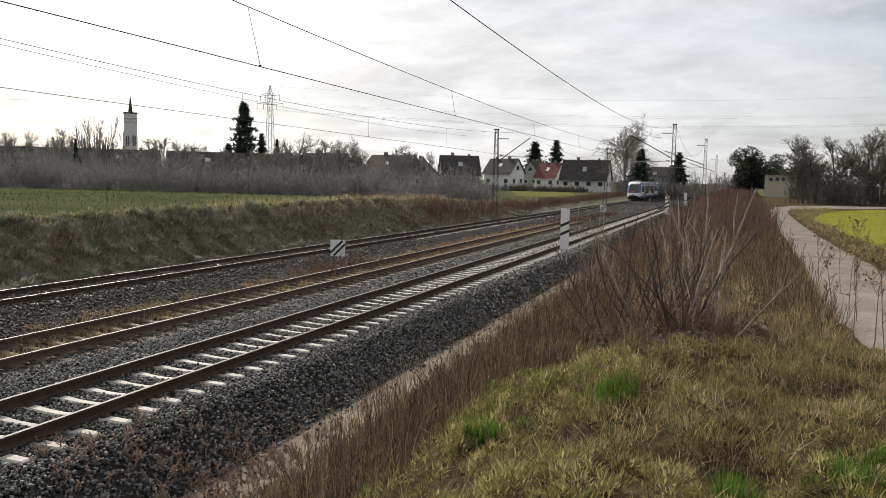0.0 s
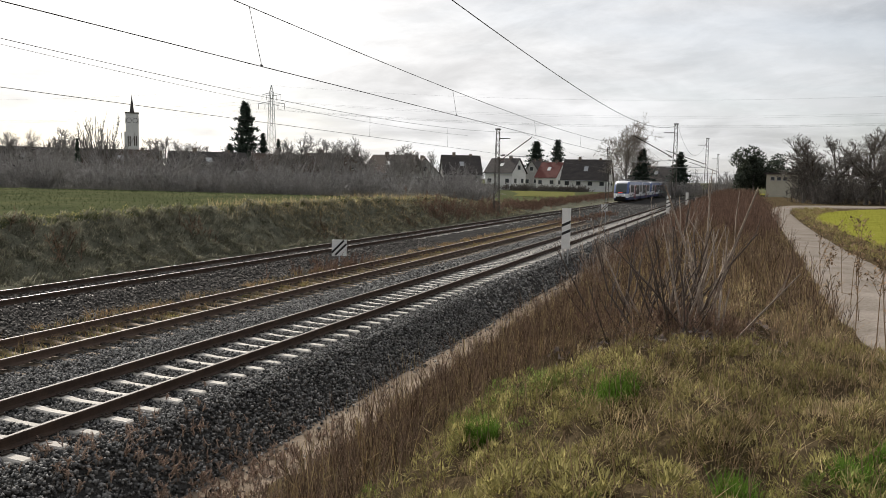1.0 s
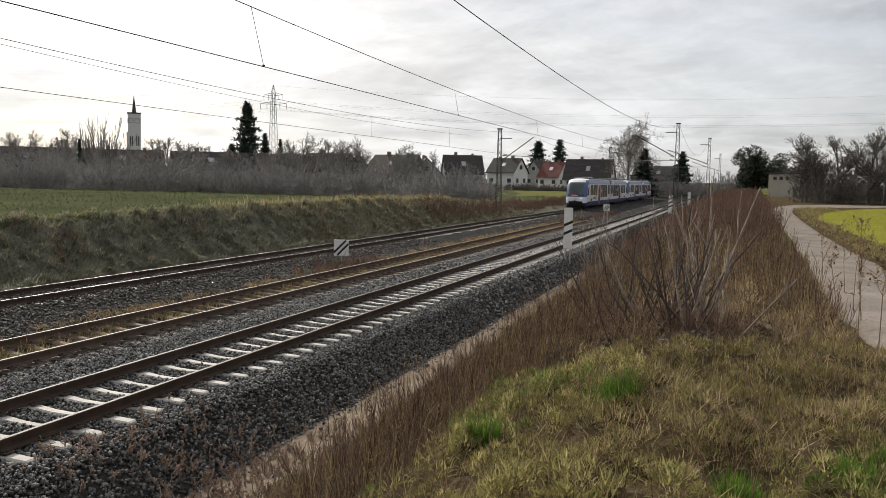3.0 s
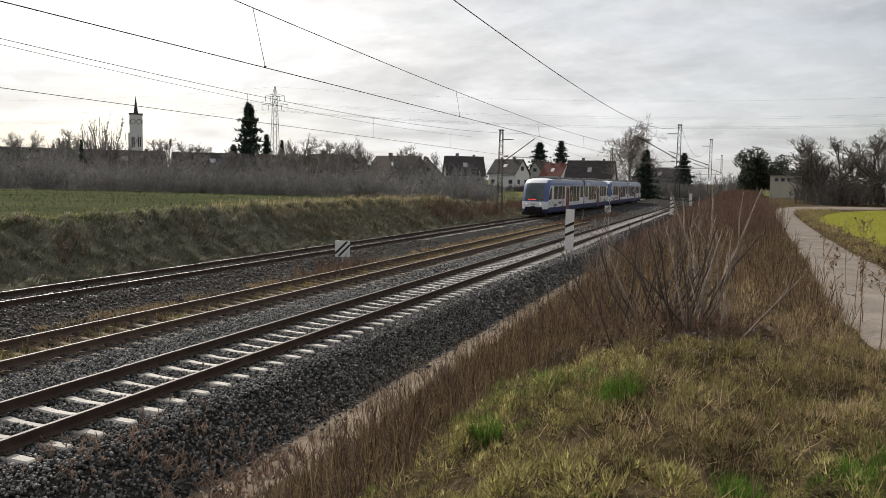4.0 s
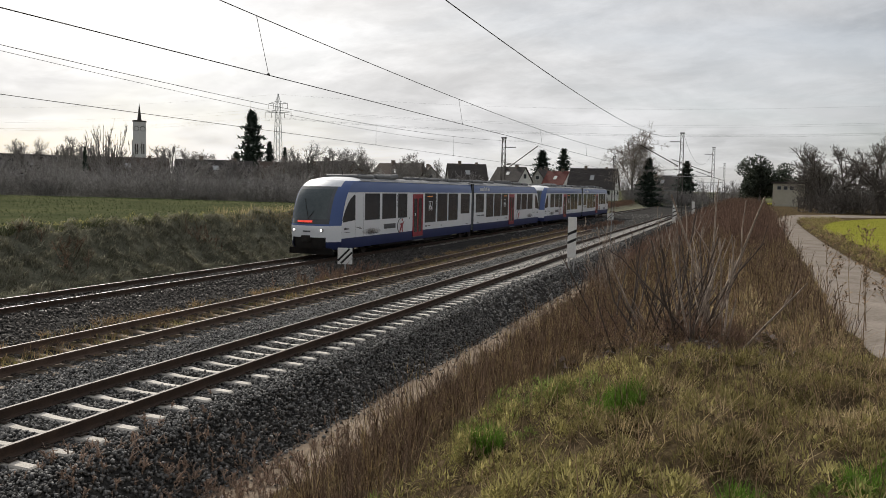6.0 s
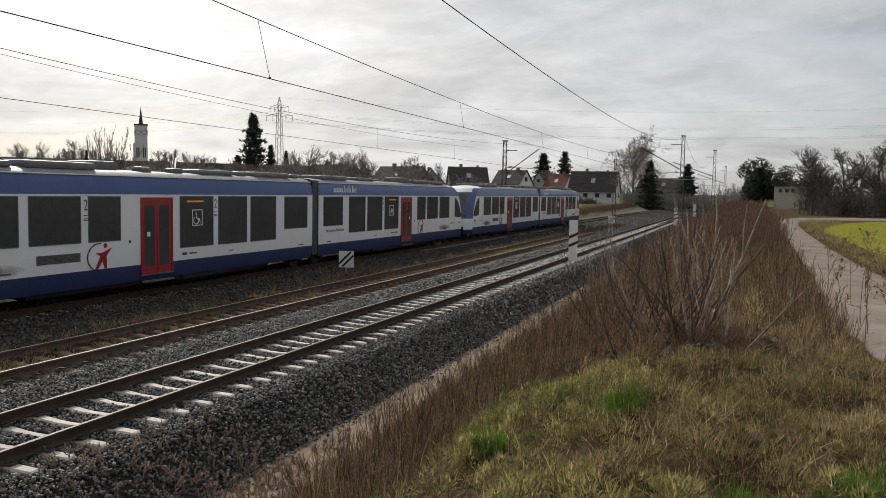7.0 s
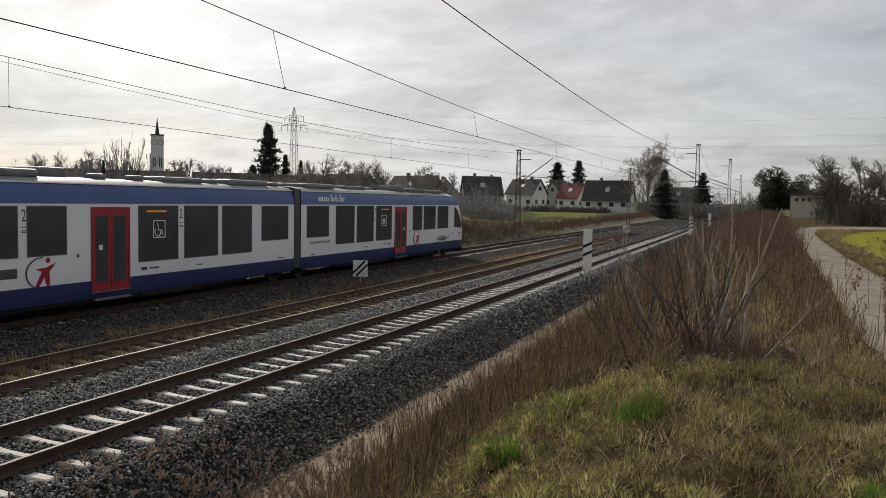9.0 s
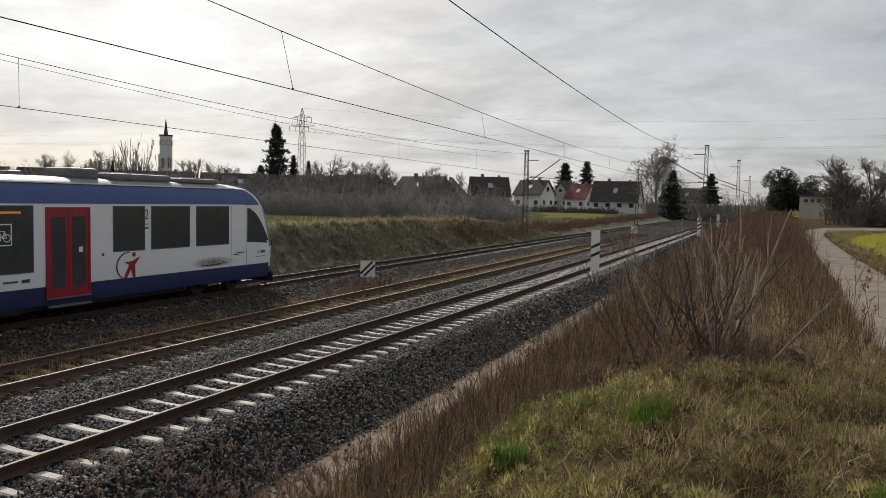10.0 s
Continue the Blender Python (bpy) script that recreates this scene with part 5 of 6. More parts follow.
def needle_meshes(seed, h=10.0, r=2.2, n=2600, low=0.04, power=0.85):
    rng = np.random.default_rng(seed)
    tier = np.floor(rng.uniform(0, 1, n) ** 1.35 * 26) / 26
    z = h * (low + (1 - low) * tier) + rng.normal(0, 0.05, n)
    reach = r * (1 - tier) ** power * (0.75 + 0.35 * np.sin(tier * 57 + seed))
    a = rng.uniform(0, 2 * math.pi, n)
    lobes = 0.75 + 0.3 * np.sin(a * 5 + tier * 40)
    s = rng.uniform(0.15, 1.0, n) ** 0.6
    rad = np.maximum(reach * s * lobes, 0.03)
    x, y = rad * np.cos(a), rad * np.sin(a)
    v, f = blades(x, y, z - 0.22 * rad, 0.55, 0.3, 1.2, 0.9, rng, az=a + rng.normal(0, 0.5, n), steps=2)
    crown = quads("crown", v, f, LEAF["needles"])
    me = crown.data
    bpy.data.objects.remove(crown)
    trunk = bpy.data.meshes.new("trunk")
    bm = rod(bmesh.new(), (0, 0, -0.6), (0, 0, h * 0.97), h * 0.018, 0.01, 8)
    bm.to_mesh(trunk)
    bm.free()
    trunk.materials.append(BARK["grey"])
    return me, trunk


SPRUCE = [needle_meshes(5, r=3.4, n=3600), needle_meshes(6, r=4.0, n=4600), needle_meshes(7, r=2.2)]
for i, (x, y, top, k, sp) in enumerate(((-106.9, 157.1, 20.6, 1, 1.05), (-104.0, 151.5, 12.4, 0, 1.1), (-110.5, 156, 11.0, 1, 1.2), (-100.9, 155.2, 13.2, 0, 0.95), (-95.3, 152.7, 11.8, 2, 0.9),
                                        (-106.1, 106.1, 9.4, 2, 0.7), (-67.8, 282.0, 18.1, 1, 1.5), (-59.2, 278.8, 18.3, 0, 1.4), (-22.4, 211.0, 12.4, 1, 1.3), (-14.7, 239.5, 12.8, 1, 1.35))):
    plant_tree(SPRUCE[k], x, y, top, "dark green conifer with drooping boughs", i * 0.9, sp, "spruce_tree", group="conifers")


def ivy_crown(x, y, top, rx, label):
    """A dense dark crown in many small clumps with an uneven outline."""
    rng = np.random.default_rng(int(top * 100))
    z0 = float(land(x, y))
    t = thing("evergreen_tree", label, "tree", "dark evergreens", at=pose(x, y, z0))
    h = top - z0
    n = 11000
    c = rng.normal(size=(26, 3)) * [rx * 0.42, rx * 0.42, h * 0.2] + [0, 0, h * 0.45]
    pick = rng.integers(0, 26, n)
    u = rng.normal(size=(n, 3))
    u /= np.linalg.norm(u, axis=1, keepdims=True)
    p = c[pick] + u * (rng.uniform(0.5, 1.0, n)[:, None] * rx * 0.36)
    p[:, 2] = np.clip(p[:, 2], 0.2, h)
    v, f = blades(p[:, 0], p[:, 1], p[:, 2], 0.5, 0.34, 1.3, 0.8, rng, steps=2)
    quads("crown", v, f, LEAF["ivy"], t)
    part("trunk", rod(bmesh.new(), (0, 0, -0.5), (0, 0, h * 0.6), 0.3, 0.12, 9), BARK["grey"], t)


ivy_crown(4.2, 190.0, 12.4, 5.4, "dark rounded evergreen tree at the field's end")
ivy_crown(8.7, 199.8, 10.8, 5.6, "dark evergreen beside a flat-roofed building")
ivy_crown(13.6, 206.6, 8.6, 5.6, "low dark evergreen behind a flat-roofed building")


def thicket(name, spots, height, mat, seed, label, stems=9, least=0.013, kids=(5, 4), spread=0.45, fan=0.35, vary=1.0):
    rng = np.random.default_rng(seed)
    spots = np.asarray(spots, float)
    b = np.repeat(spots, stems, 0)
    n = len(b)
    p = np.stack([b[:, 0] + rng.normal(0, 0.6, n), b[:, 1] + rng.normal(0, 0.6, n), np.zeros(n)], -1)
    p[:, 2] = land(p[:, 0], p[:, 1]) - 0.1
    d = rng.normal(0, fan, (n, 3))
    d[:, 2] = 1
    hh = height * rng.uniform(0.45, 1.0, n) * np.repeat(rng.uniform(vary, 1.0, len(spots)), stems)
    pk = grow(p, d, hh * 0.8, 0.02, len(kids) + 1, kids, rng, spread, 0.5, 0.25, 0.1, 0.6, least)
    return tagged(sticks(name, pk, mat), label, "thicket", kind="stuff")


def along(pts, n, depth, rng):
    """Places strewn along a line of (x, y), and behind it."""
    pts = np.array(pts, float)
    seg = np.r_[0, np.cumsum(np.hypot(*np.diff(pts, axis=0).T))]
    s = rng.uniform(0, seg[-1], n)
    x, y = np.interp(s, seg, pts[:, 0]), np.interp(s, seg, pts[:, 1])
    away = np.stack([x, y], -1) / np.hypot(x, y)[:, None]
    k = rng.uniform(0, depth, n)
    return np.stack([x, y], -1) + away * k[:, None]


rng0 = np.random.default_rng(21)
EDGE = [(-90, 28), (-74, 46), (-65.5, 56.2), (-61.2, 66.1), (-53.6, 75.3), (-43, 77.5), (-35, 88), (-31, 100)]
thicket("hedge", along(EDGE, 360, 9, rng0), 5.0, BARK["twig"], 31, "dark tangled bare hedge along the field's far edge", stems=9, kids=(5, 4), least=0.019, spread=0.7, fan=0.6, vary=0.45)
thicket("hedge", along([(p[0] * 1.18, p[1] * 1.18) for p in EDGE], 200, 16, rng0), 7.6, BARK["twig"], 32, "taller bare bushes behind the field hedge", stems=9, kids=(5, 4), least=0.021, spread=0.7, fan=0.5, vary=0.4)
thicket("scrub", along([(-36, 92), (-37, 110), (-45, 150)], 80, 8, rng0), 2.6, BARK["twig"], 33, "low bare scrub beside the line", stems=9, kids=(5, 4))
thicket("scrub", along([(-28, 205), (-10, 215), (2, 215)], 60, 14, rng0), 5.5, BARK["twig"], 34, "bare scrub at the end of the straight", stems=9, kids=(5, 5), least=0.02)
thicket("copse_undergrowth", along([(7.6, 113), (12, 114), (18, 112), (30, 114), (48, 116)], 110, 14, rng0), 5.5, BARK["dim"], 35, "dark bare undergrowth of the copse", stems=11, kids=(6, 4), least=0.022, spread=0.6, fan=0.5, vary=0.6)
thicket("far_wood", along([(-520, 300), (-300, 420), (-120, 470), (40, 520), (200, 420), (420, 260)], 330, 60, rng0), 13, BARK["twig"], 36, "far bare woods on the skyline", stems=7, kids=(4, 4), least=0.06)
thicket("garden_hedge", along([(-76, 214), (-60, 219), (-38, 219)], 90, 5, rng0), 3.0, BARK["dim"], 37, "dark garden hedges and shrubs before the houses", stems=10, kids=(6, 4), least=0.026, spread=0.7, fan=0.6, vary=0.5)

# grass of the cutting, the crest and the crop
rng1 = np.random.default_rng(41)
x, y = scatter(rng1, 30000, (-25.4, -21.9), (12, 92))
v, f = blades(x, y, rough_land(x, y) + 0.02, 0.24, 0.026, 1.35, 0.9, rng1, az=rng1.normal(0, 0.9, len(x)))
tagged(quads("bank_grass", v, f, LEAF["bank"]), "matted drooping olive grass of the cutting's bank", "grass", kind="stuff")
cx, cy = scatter(rng1, 2300, (-25.3, -22.0), (12, 90))
px, py = np.repeat(cx, 24), np.repeat(cy, 24)
px, py = px + rng1.normal(0, 0.09, len(px)), py + rng1.normal(0, 0.13, len(py))
v, f = blades(px, py, rough_land(px, py) + 0.05, 0.32, 0.028, 1.1, 1.6, rng1, az=rng1.normal(0, 0.55, len(px)))
tagged(quads("tussocks", v, f, LEAF["tussock"]), "drooping grass tussocks on the cutting's bank, paled for rim highlights", "grass", kind="stuff")
x, y = scatter(rng1, 8000, (-25.9, -24.75), (12, 90))
v, f = blades(x, y, rough_land(x, y), 0.15, 0.022, 1.1, 1.0, rng1)
tagged(quads("crest_grass", v, f, LEAF["crest"]), "grass along the bank's crest, its sunlit rim put into the yellow-green", "grass", kind="stuff")
x, y = scatter(rng1, 9000, (-25.2, -22.4), (38, 90))
v, f = blades(x, y, rough_land(x, y), 0.34, 0.02, 0.8, 1.3, rng1)
tagged(quads("bank_straw", v, f, LEAF["straw"]), "dry brownish straw grass on the far bank", "grass", kind="stuff")
x, y = scatter(rng1, 2600, (-26.0, -24.2), (34, 70))
v, f = blades(x, y, rough_land(x, y), 0.45, 0.014, 0.35, 0.5, rng1)
tagged(quads("dry_reeds", v, f, LEAF["straw"]), "pale dry stems standing on the bank's crest", "reeds", kind="stuff")
x, y = scatter(rng1, 16000, (-62, -26), (14, 85), lambda x, y: (np.hypot(x, y) < 96) & (x > -66 + 0.3 * (y - 50)))
v, f = blades(x, y, land(x, y), 0.09, 0.05, 1.1, 0.6, rng1, steps=2)
tagged(quads("young_crop", v, f, LEAF["crop"]), "rows of young green crop covering the field", "crop", kind="stuff")
thicket("bank_brambles", [(-23.6, 22.5), (-23.8, 31), (-22.9, 42), (-22.8, 55)], 1.1, LEAF["russet"], 42, "bare bramble patches on the cutting's bank", 14, 0.006, (6, 5), 0.7)
thicket("bank_brambles", along([(-23.2, 58), (-23.0, 75), (-24.0, 92)], 60, 2.5, rng1), 1.3, LEAF["reddish"], 43, "brown brambles towards the cutting's end", 9, 0.009, (5, 4), 0.6)


thicket("line_brush", along([(-23.5, 88), (-24, 120), (-25, 200)], 190, 5, rng1), 1.3, LEAF["reddish"], 47, "low brown brush beside the main track", 8, 0.012, (5, 4), 0.6)


def patchy(x, y, scale, seed, cut):
    return bumps(x, y, scale, seed) > cut


# weeds of the siding
x, y = scatter(rng1, 17000, (-15.6, -12.75), (8, 74), lambda x, y: patchy(x, y, 0.8, 3.0, -0.12) & (np.abs(np.abs(x - MID) - 0.7535) > 0.09))
k = rng1.random(len(x))
for sel, kind, name, label in ((k < 0.6, "tawny", "siding_straw", "dry tawny grass between the siding's rails"), (k >= 0.6, "olive", "siding_weeds", "yellow-green weeds growing over the siding")):
    v, f = blades(x[sel], y[sel], land(x[sel], y[sel]), 0.26, 0.012, 0.7, 1.2, rng1)
    tagged(quads(name, v, f, LEAF[kind]), label, "weeds", kind="stuff")
thicket("siding_bush", [(-15.0, 27.5), (-15.3, 28.5), (-15.2, 29.6), (-15.6, 30.4), (-15.0, 31.0), (-15.4, 26.6)], 0.8, LEAF["reddish"], 44, "low reddish bare bush beside the siding", 16, 0.004, (5, 4), 0.6)
thicket("siding_scrub", along([(-14.5, 66), (-14, 80), (-13.5, 96)], 46, 3, rng1), 0.7, LEAF["reddish"], 45, "reddish scrub beyond the siding's end", 9, 0.006, (5, 3), 0.7)
# weeds at the ballast's foot
thicket("ballast_weeds", [(-7.4, 8.6), (-7.2, 8.9), (-6.75, 10.2), (-6.6, 10.5), (-6.9, 10.0), (-6.5, 9.3), (-6.3, 8.7), (-7.9, 8.0), (-6.4, 12.0)], 0.36, LEAF["pinkish"], 46,
        "pinkish dry weeds at the ballast's foot", 44, 0.0018, (6, 5), 0.9)

# near bank: grass
def turf(x, y):
    """The mown-looking hummocky top of the bank, short of the bushes and above the stalks."""
    w = bumps(x, y, 0.9, 12.0)
    return (x > -2.15 + 0.35 * w) & (x < 1.75) & (y < 8.75 + 0.7 * w - 0.5 * np.maximum(-0.8 - x, 0) + 0.5 * np.maximum(x - 0.4, 0))


def blade_set(name, label, category, x, y, length, width, lean, curl, mat, rng, lift=0.0, steps=3):
    v, f = blades(x, y, rough_land(x, y) + lift, length, width, lean, curl, rng, steps=steps)
    return tagged(quads(name, v, f, mat), label, category, kind="stuff")


def tufts(name, n, per, size, length, width, xr, yr, keep, mat, rng, label, dome=0.0):
    """Separate clumps whose blades lean outwards; dome: how far a clump's middle stands up."""
    cx, cy = scatter(rng, n, xr, yr, keep)
    big = rng.uniform(0.5, 1.5, len(cx))
    s = np.repeat(size * big, per)
    cx, cy = np.repeat(cx, per), np.repeat(cy, per)
    a, r = rng.uniform(0, 2 * math.pi, len(cx)), np.sqrt(rng.random(len(cx)))
    x, y = cx + s * r * np.cos(a), cy + s * r * np.sin(a)
    v, f = blades(x, y, rough_land(x, y) + dome * np.repeat(big, per) * (1 - r * r), length * (0.6 + s / size * 0.4), width, 0.35 + 0.75 * r, 1.2, rng, az=a + rng.normal(0, 0.5, len(a)))
    return tagged(quads(name, v, f, mat), label, "grass", kind="stuff")


def lush(x, y):
    """How green the turf is: most above the slope, least towards the path."""
    return 0.05 + bumps(x, y, 0.75, 33.0) * 0.9 - 0.3 * (x + 0.75) - 0.10 * np.abs(y - 6.6) + 0.55 * np.exp(-((x - 0.75) ** 2 + (y - 4.9) ** 2) / 0.4)


rng2 = np.random.default_rng(51)
SPAN = ((-2.6, 1.75), (2.6, 10.2))
tufts("moss_cushions", 1000, 80, 0.1, 0.055, 0.009, *SPAN, lambda x, y: turf(x, y) & (lush(x, y) > -0.12), LEAF["moss"], rng2, "short yellow-green grass cushions on the near bank", 0.12)
tufts("green_cushions", 620, 80, 0.095, 0.055, 0.009, *SPAN, lambda x, y: turf(x, y) & (lush(x, y) > 0.22), LEAF["sprout"], rng2, "fresh green grass cushions on the near bank", 0.12)
tufts("faded_cushions", 900, 76, 0.11, 0.07, 0.008, *SPAN, lambda x, y: turf(x, y) & (lush(x, y) < 0.0), LEAF["olive"], rng2, "faded olive grass cushions on the near bank", 0.11)
tufts("straw_tufts", 200, 60, 0.12, 0.11, 0.006, *SPAN, lambda x, y: turf(x, y) & (lush(x, y) < -0.12), LEAF["straw"], rng2, "pale dry drooping grass tufts on the near bank", 0.05)
tufts("brown_tufts", 160, 40, 0.1, 0.11, 0.005, *SPAN, lambda x, y: turf(x, y) & (lush(x, y) < 0.05), LEAF["brown"], rng2, "brown withered weeds in the grass", 0.04)
x, y = scatter(rng2, 6500, *SPAN, lambda x, y: turf(x, y) & (rng2.random(len(x)) < np.where(lush(x, y) > 0.1, 0.3, 0.8)))
k = rng2.random(len(x)) < 0.5
blade_set("lying_straw", "loose pale straw lying across the turf", "straw", x[k], y[k], 0.24, 0.005, 1.45, 0.25, LEAF["straw"], rng2, 0.06)
blade_set("lying_stalks", "loose brown stalks lying across the turf", "straw", x[~k], y[~k], 0.26, 0.005, 1.45, 0.2, LEAF["brown"], rng2, 0.05)
spots = np.array([(-1.74, 5.6), (-0.9, 6.45), (-0.78, 6.55), (-1.66, 5.45), (-1.05, 6.4), (0.75, 5.0), (0.95, 5.2), (0.1, 4.75)])
n = 420
cx, cy = np.repeat(spots[:, 0], n), np.repeat(spots[:, 1], n)
size = np.repeat([0.14, 0.15, 0.13, 0.12, 0.1, 0.13, 0.12, 0.12], n)
a, r = rng2.uniform(0, 2 * math.pi, len(cx)), np.sqrt(rng2.random(len(cx)))
x, y = cx + size * r * np.cos(a), cy + 1.1 * size * r * np.sin(a)
blade_set("green_tufts", "fresh bright green grass tufts on the near bank", "grass", x, y, 0.17, 0.006, 0.5, 0.9, LEAF["green"], rng2, 0.02)
x, y = scatter(rng2, 14000, (-4.4, 1.3), (-4.5, 3.0))
blade_set("trodden_grass", "short trodden olive grass on the bank", "grass", x, y, 0.12, 0.008, 1.1, 0.9, LEAF["olive"], rng2)
# under the bushes: fallen leaves
x, y = scatter(rng2, 5200, (-2.6, 1.2), (8.0, 13.0), lambda x, y: np.hypot((x + 0.6) / 1.7, (y - 9.7) / 1.8) < 0.75 + 0.5 * bumps(x, y, 1.2, 3.0))
blade_set("fallen_leaves", "grey-brown fallen leaves under the bare bushes", "leaf litter", x, y, 0.06, 0.045, 1.5, 0.5, LEAF["litter"], rng2, 0.02, 2)
# verge along the path and the field edge
x, y = scatter(rng2, 12000, (0.5, 2.6), (7.5, 70), lambda x, y: x < np.interp(y, (8, 17, 23, 42, 70), (1.4, 1.5, 1.72, 2.2, 2.9)))
k = rng2.random(len(x)) < 0.5
blade_set("verge_grass", "faded grass verge beside the path", "grass", x[k], y[k], 0.24, 0.008, 0.9, 1.1, LEAF["olive"], rng2)
blade_set("verge_weeds", "brown withered grass verge beside the path", "grass", x[~k], y[~k], 0.34, 0.007, 0.6, 0.8, LEAF["brown"], rng2)


def strip(x, y):
    """Between the path's edge and the meadow's."""
    return (x > np.interp(y, (9, 21, 39, 52, 70, 79, 87), (3.35, 3.55, 3.72, 4.0, 4.6, 5.2, 7.1))) & (x < np.interp(y, (18, 44, 55, 62, 70, 80, 90), (4.95, 4.95, 5.1, 5.8, 6.8, 9.2, 13.2)))


tufts("verge_clods", 900, 34, 0.2, 0.16, 0.014, (3.3, 9.0), (12, 88), strip, LEAF["olive"], rng2, "rough grassy clods between path and meadow", 0.16)
tufts("verge_clods", 260, 34, 0.2, 0.15, 0.014, (3.3, 9.0), (12, 88), strip, LEAF["moss"], rng2, "yellow-green clods between path and meadow", 0.16)
tufts("verge_clods", 560, 34, 0.2, 0.15, 0.014, (3.3, 9.0), (12, 88), strip, LEAF["brown"], rng2, "withered brown clods between path and meadow", 0.16)
x, y = scatter(rng2, 26000, (4.6, 22), (18, 95), lambda x, y: x > np.interp(y, (18, 44, 55, 62, 70, 80, 90, 97), (4.9, 4.9, 5.05, 5.7, 6.6, 9.0, 13.1, 20)))
v, f = blades(x, y, land(x, y) + 0.1, 0.07, 0.016, 0.9, 0.8, rng2, steps=2)
tagged(quads("meadow_grass", v, f, LEAF["meadow"]), "short bright meadow grass", "grass", kind="stuff")


# dead stalks
def stalks(name, x, y, h, r, mat, rng, label, twigs=3, sway=0.16):
    n = len(x)
    p = np.stack([x, y, rough_land(x, y) - 0.03], -1)
    d = rng.normal(0, sway, (n, 3))
    d[:, 2] = 1
    pk = grow(p, d, h * rng.uniform(0.5, 1.15, n), r, 2, (twigs,), rng, 0.5, 0.3, 0.35, 0.4, 0.6, r * 0.5)
    return tagged(sticks(name, pk, mat), label, "dead stalks", kind="stuff")


def slope(x, y):
    return ~turf(x, y) & (rng2.random(len(x)) < np.interp(x, (-5.0, -4.2, -2.2), (0.25, 0.8, 1.0))) & (bumps(x, y, 1.1, 14.0) > -0.2)


x, y = scatter(rng2, 6200, (-5.1, -1.5), (3.5, 14), slope)
tall = np.interp(x, (-5.1, -4.2, -2.4), (0.22, 0.48, 0.6)) * (1 + 0.9 * bumps(x, y, 0.8, 26.0))
k = rng2.random(len(x)) < 0.8
stalks("dead_stalks", x[k], y[k], tall[k], 0.0036, LEAF["russet"], rng2, "dense thin russet dead stalks on the slope", 4, 0.17)
stalks("dry_stalks", x[~k], y[~k], tall[~k], 0.0034, LEAF["straw"], rng2, "pale dry stalks among the russet ones", 3, 0.2)
x, y = scatter(rng2, 6800, (-5.2, 1.5), (10, 30), lambda x, y: ~turf(x, y) & (np.hypot((x + 0.6) / 1.5, (y - 9.8) / 1.8) > 1.0) & (x < np.interp(y, (10, 23, 42), (1.35, 1.6, 2.1))))
k = rng2.random(len(x)) < 0.62
tall = np.interp(x, (-5.2, -4.0, -1.5, 0.5), (0.3, 0.75, 0.75, 0.6)) * np.interp(y, (10, 14, 30), (0.7, 1.0, 1.15)) * (1 + 0.8 * bumps(x, y, 0.7, 28.0))
stalks("dead_stalks", x[k], y[k], tall[k], 0.0048, LEAF["russet"], rng2, "russet dead stalks and brambles covering the bank")
stalks("dry_stalks", x[~k], y[~k], tall[~k] * 0.8, 0.0045, LEAF["straw"], rng2, "pale dry stalks among the brown ones")
tufts("bush_grass", 300, 34, 0.14, 0.26, 0.008, (-3.2, 1.3), (9.0, 24), lambda x, y: ~turf(x, y), LEAF["straw"], rng2, "pale dry grass around the bushes")
tufts("bush_weeds", 800, 34, 0.14, 0.34, 0.008, (-4.2, 1.4), (9.0, 28), lambda x, y: ~turf(x, y), LEAF["brown"], rng2, "brown withered weeds around the bushes")
tufts("siding_clumps", 70, 50, 0.16, 0.2, 0.012, (-14.9, -12.9), (9, 72), lambda x, y: bumps(x, y, 0.5, 40.0) > -0.1, LEAF["moss"], rng2, "yellow-green grass clumps along the siding")
tufts("siding_clumps", 200, 50, 0.18, 0.26, 0.011, (-15.8, -14.1), (9, 72), lambda x, y: bumps(x, y, 0.5, 44.0) > -0.1, LEAF["tawny"], rng2, "tawny withered grass clumps beside the siding")
x, y = scatter(rng2, 6500, (-5.2, 2.2), (28, 70), lambda x, y: x < np.interp(y, (28, 52, 70), (1.6, 2.1, 2.7)))
stalks("dead_stalks", x, y, 1.2, 0.008, LEAF["reddish"], rng2, "reddish-brown brush along the bank")
x, y = scatter(rng2, 4500, (-5.8, 3.4), (70, 150), lambda x, y: x < 2.6)
stalks("dead_stalks", x, y, 1.6, 0.014, LEAF["reddish"], rng2, "reddish-brown brush far along the bank")
x, y = scatter(rng2, 420, (-2.2, 1.3), (3.6, 9.5))
stalks("dry_stems", x, y, 0.5, 0.0026, LEAF["brown"], rng2, "scattered thin dry stems in the grass", 4)
x, y = scatter(rng2, 1500, (-7.0, -5.0), (5, 30), lambda x, y: bumps(x, y, 0.8, 17.0) > -0.05)
stalks("dirt_weeds", x, y, 0.2, 0.003, LEAF["brown"], rng2, "small dead weeds on the dirt strip", 5)
# withered grass lying under the stalks
x, y = scatter(rng2, 26000, (-5.3, 1.4), (3.5, 30), lambda x, y: ~turf(x, y))
k = rng2.random(len(x)) < 0.4
blade_set("fallen_straw", "faded grass under the dead stalks", "grass", x[k], y[k], 0.2, 0.007, 1.1, 1.0, LEAF["olive"], rng2)
blade_set("fallen_stalks", "brown litter of grass under the dead stalks", "grass", x[~k], y[~k], 0.24, 0.006, 1.1, 1.0, LEAF["russet"], rng2)


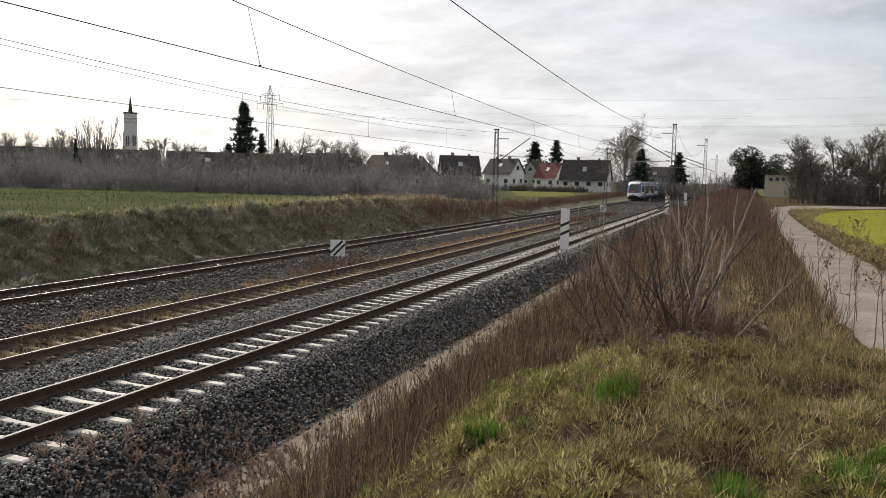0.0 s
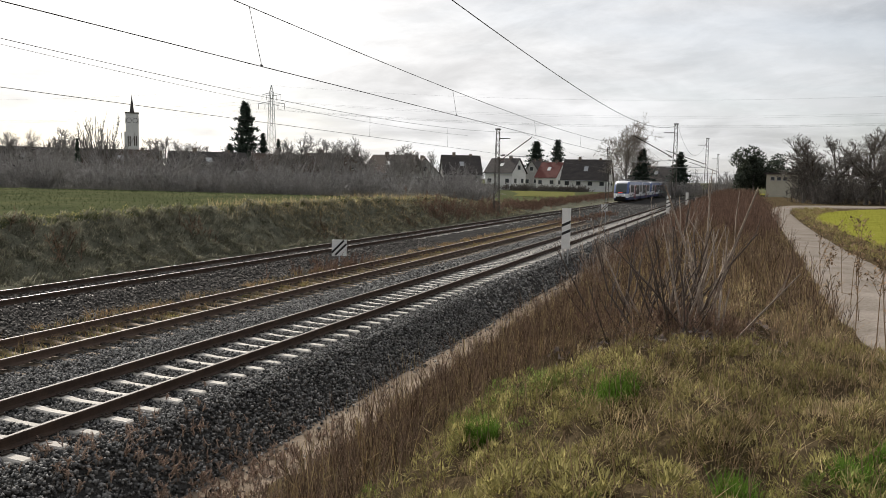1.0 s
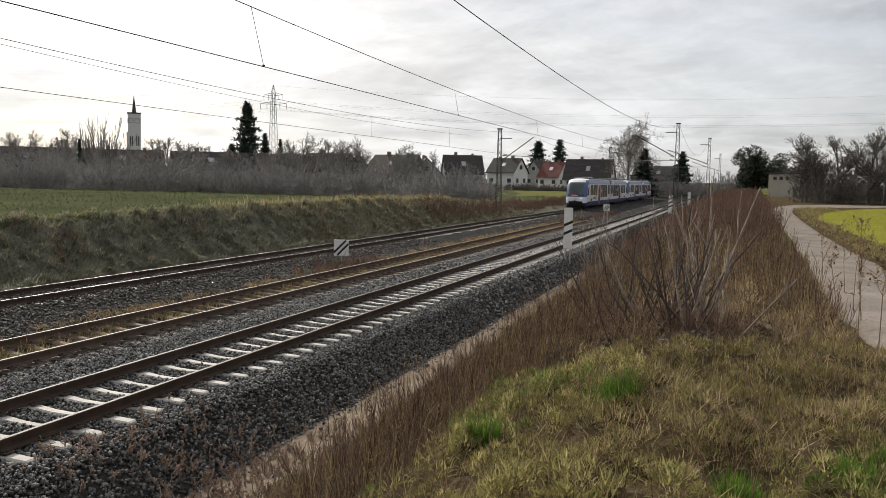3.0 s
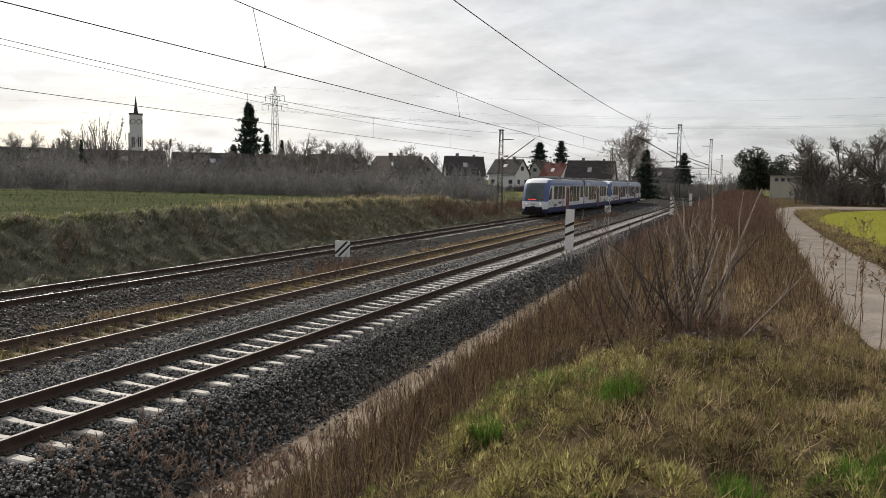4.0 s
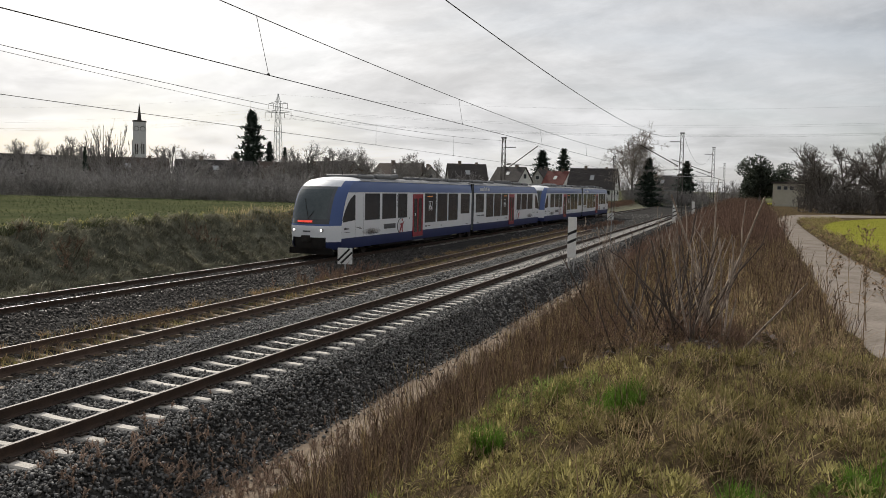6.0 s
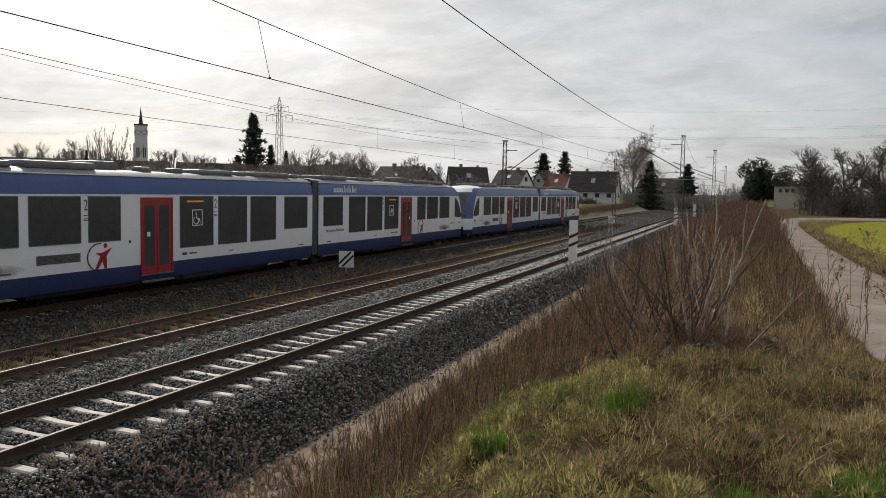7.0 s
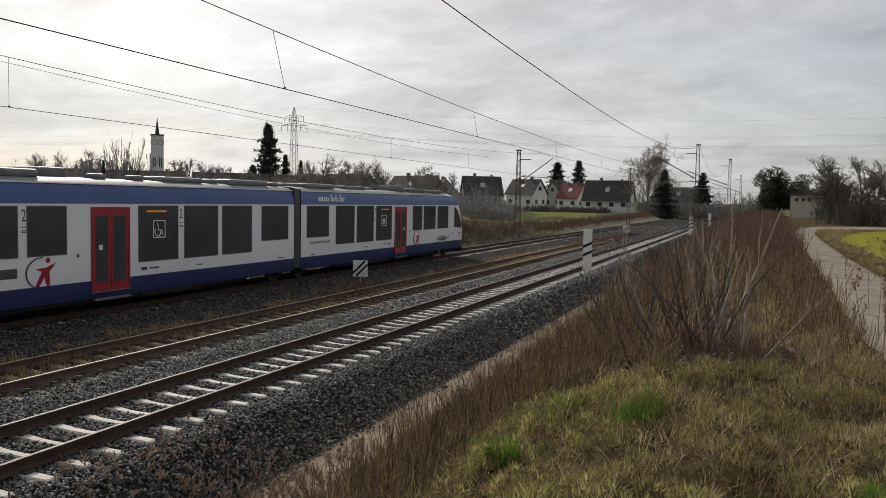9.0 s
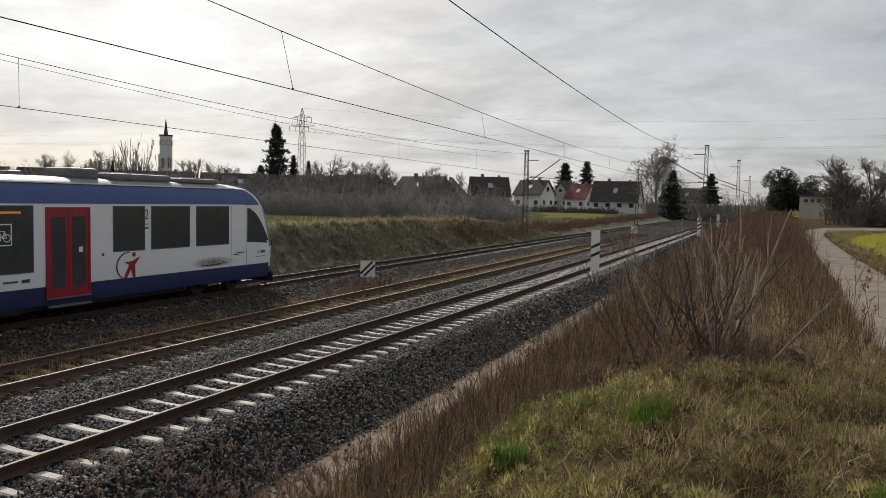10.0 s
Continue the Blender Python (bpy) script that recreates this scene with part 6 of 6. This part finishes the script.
def bush(x, y, h, n, r, mat, seed, label, least=0.0035, kids=(5, 4), fan=0.42):
    rng = np.random.default_rng(seed)
    t = thing("bare_bush", label, "bush", "bare bushes", at=pose(x, y, float(rough_land(np.array([x]), np.array([y]))[0]) - 0.05))
    d = np.clip(rng.normal(0, fan, (n, 3)), -1.25 * fan, 1.25 * fan)
    d[:, 2] = 1
    base = rng.normal(0, 0.2, (n, 3)) * [1, 1, 0]
    hh = h * rng.uniform(0.4, 1.0, n)
    for k in range(n):
        pk = grow(base[k:k + 1], d[k:k + 1], hh[k], r * (0.6 + 0.5 * hh[k] / h), len(kids) + 1, kids, rng, 0.3, 0.34, 0.3, 0.35, 0.5, least)
        sticks("stem", pk, mat, 4, t)
    d = rng.normal(0, 0.9, (60, 3))
    d[:, 2] = np.abs(d[:, 2]) + 0.3
    pk = grow(rng.normal(0, 0.28, (60, 3)) * [1, 1, 0], d, 0.45, 0.004, 3, (4, 3), rng, 0.6, 0.5, 0.1, 0.1, 0.6, 0.002)
    tagged(sticks("tangled_base", pk, LEAF["reddish"], 3, t), kind="stuff")
    return t


# dark and pale stems mixed to imitate shaded and sunlit bark
bush(-0.5, 9.45, 1.7, 28, 0.0145, BARK["dark"], 61, "tall bare bush with many upright dark stems", kids=(3,), fan=0.62)
bush(-0.4, 9.5, 1.5, 14, 0.016, BARK["pale"], 66, "fan of slanting pale bare stems", kids=(2,), fan=0.55)
bush(-0.3, 9.7, 2.05, 7, 0.019, BARK["pale"], 62, "bare bush with tall whip-like stems", kids=(3,), fan=0.2)
bush(-1.25, 10.0, 1.4, 16, 0.012, BARK["dark"], 63, "low bare bush with slanting stems", kids=(4,), fan=0.65)
bush(-2.6, 16.5, 1.9, 14, 0.008, BARK["pale"], 64, "slender bare bush among brown stalks", fan=0.3)
bush(-1.5, 20.0, 1.9, 14, 0.009, BARK["pale"], 65, "slender bare bush on the bank", fan=0.3)


def tall_weed(x, y, h, seed):
    rng = np.random.default_rng(seed)
    t = thing("tall_weed", "dead tall weed with drooping dark seed heads by the path", "weed", "weeds by the path", at=pose(x, y, float(land(x, y))))
    lean = rng.normal(0, 0.1, 2)
    pk = grow([(0, 0, 0)], [(lean[0], lean[1], 1)], h, 0.006, 3, (8, 5), rng, 0.55, 0.25, -0.1, 0.45, 0.55, 0.002)
    sticks("stem", pk, LEAF["brown"], 4, t)
    n = 70
    tip = pk[1][rng.integers(len(pk[1]) // 3, len(pk[1]), n)] + rng.normal(0, 0.025, (n, 3))
    v, f = blades(tip[:, 0], tip[:, 1], tip[:, 2], 0.06, 0.025, 1.8, 1.2, rng, steps=2)
    tagged(quads("seed_cluster", v, f, LEAF["brown"], t), kind="stuff")


for i, (x, y, h) in enumerate(((1.55, 9.6, 1.35), (1.45, 10.4, 1.1), (1.65, 11.6, 1.3), (1.3, 11.0, 0.9), (1.75, 13.2, 1.2), (1.5, 8.6, 1.0), (1.85, 15.0, 1.2), (1.35, 14.0, 1.3), (1.7, 17.0, 1.1))):
    tall_weed(x, y, h, 70 + i)


# ---- what moves ----
def motions():
    middle = [(0.0, 233.5), (2.5, 176.8), (4.0, 141.9), (4.5, 130.5), (5.5, 107.9), (7.0, 73.85), (7.5, 62.75), (8.5, 40.4), (9.0, 28.65), (9.5, 17.25), (10.0, 6.0)]
    walk(lead_unit, [(t, pose(FAR, y - 1.5 * UNIT - COUPLED, 0)) for t, y in middle])
    walk(trail_unit, [(t, pose(FAR, y - UNIT / 2, 0)) for t, y in middle])


motions()
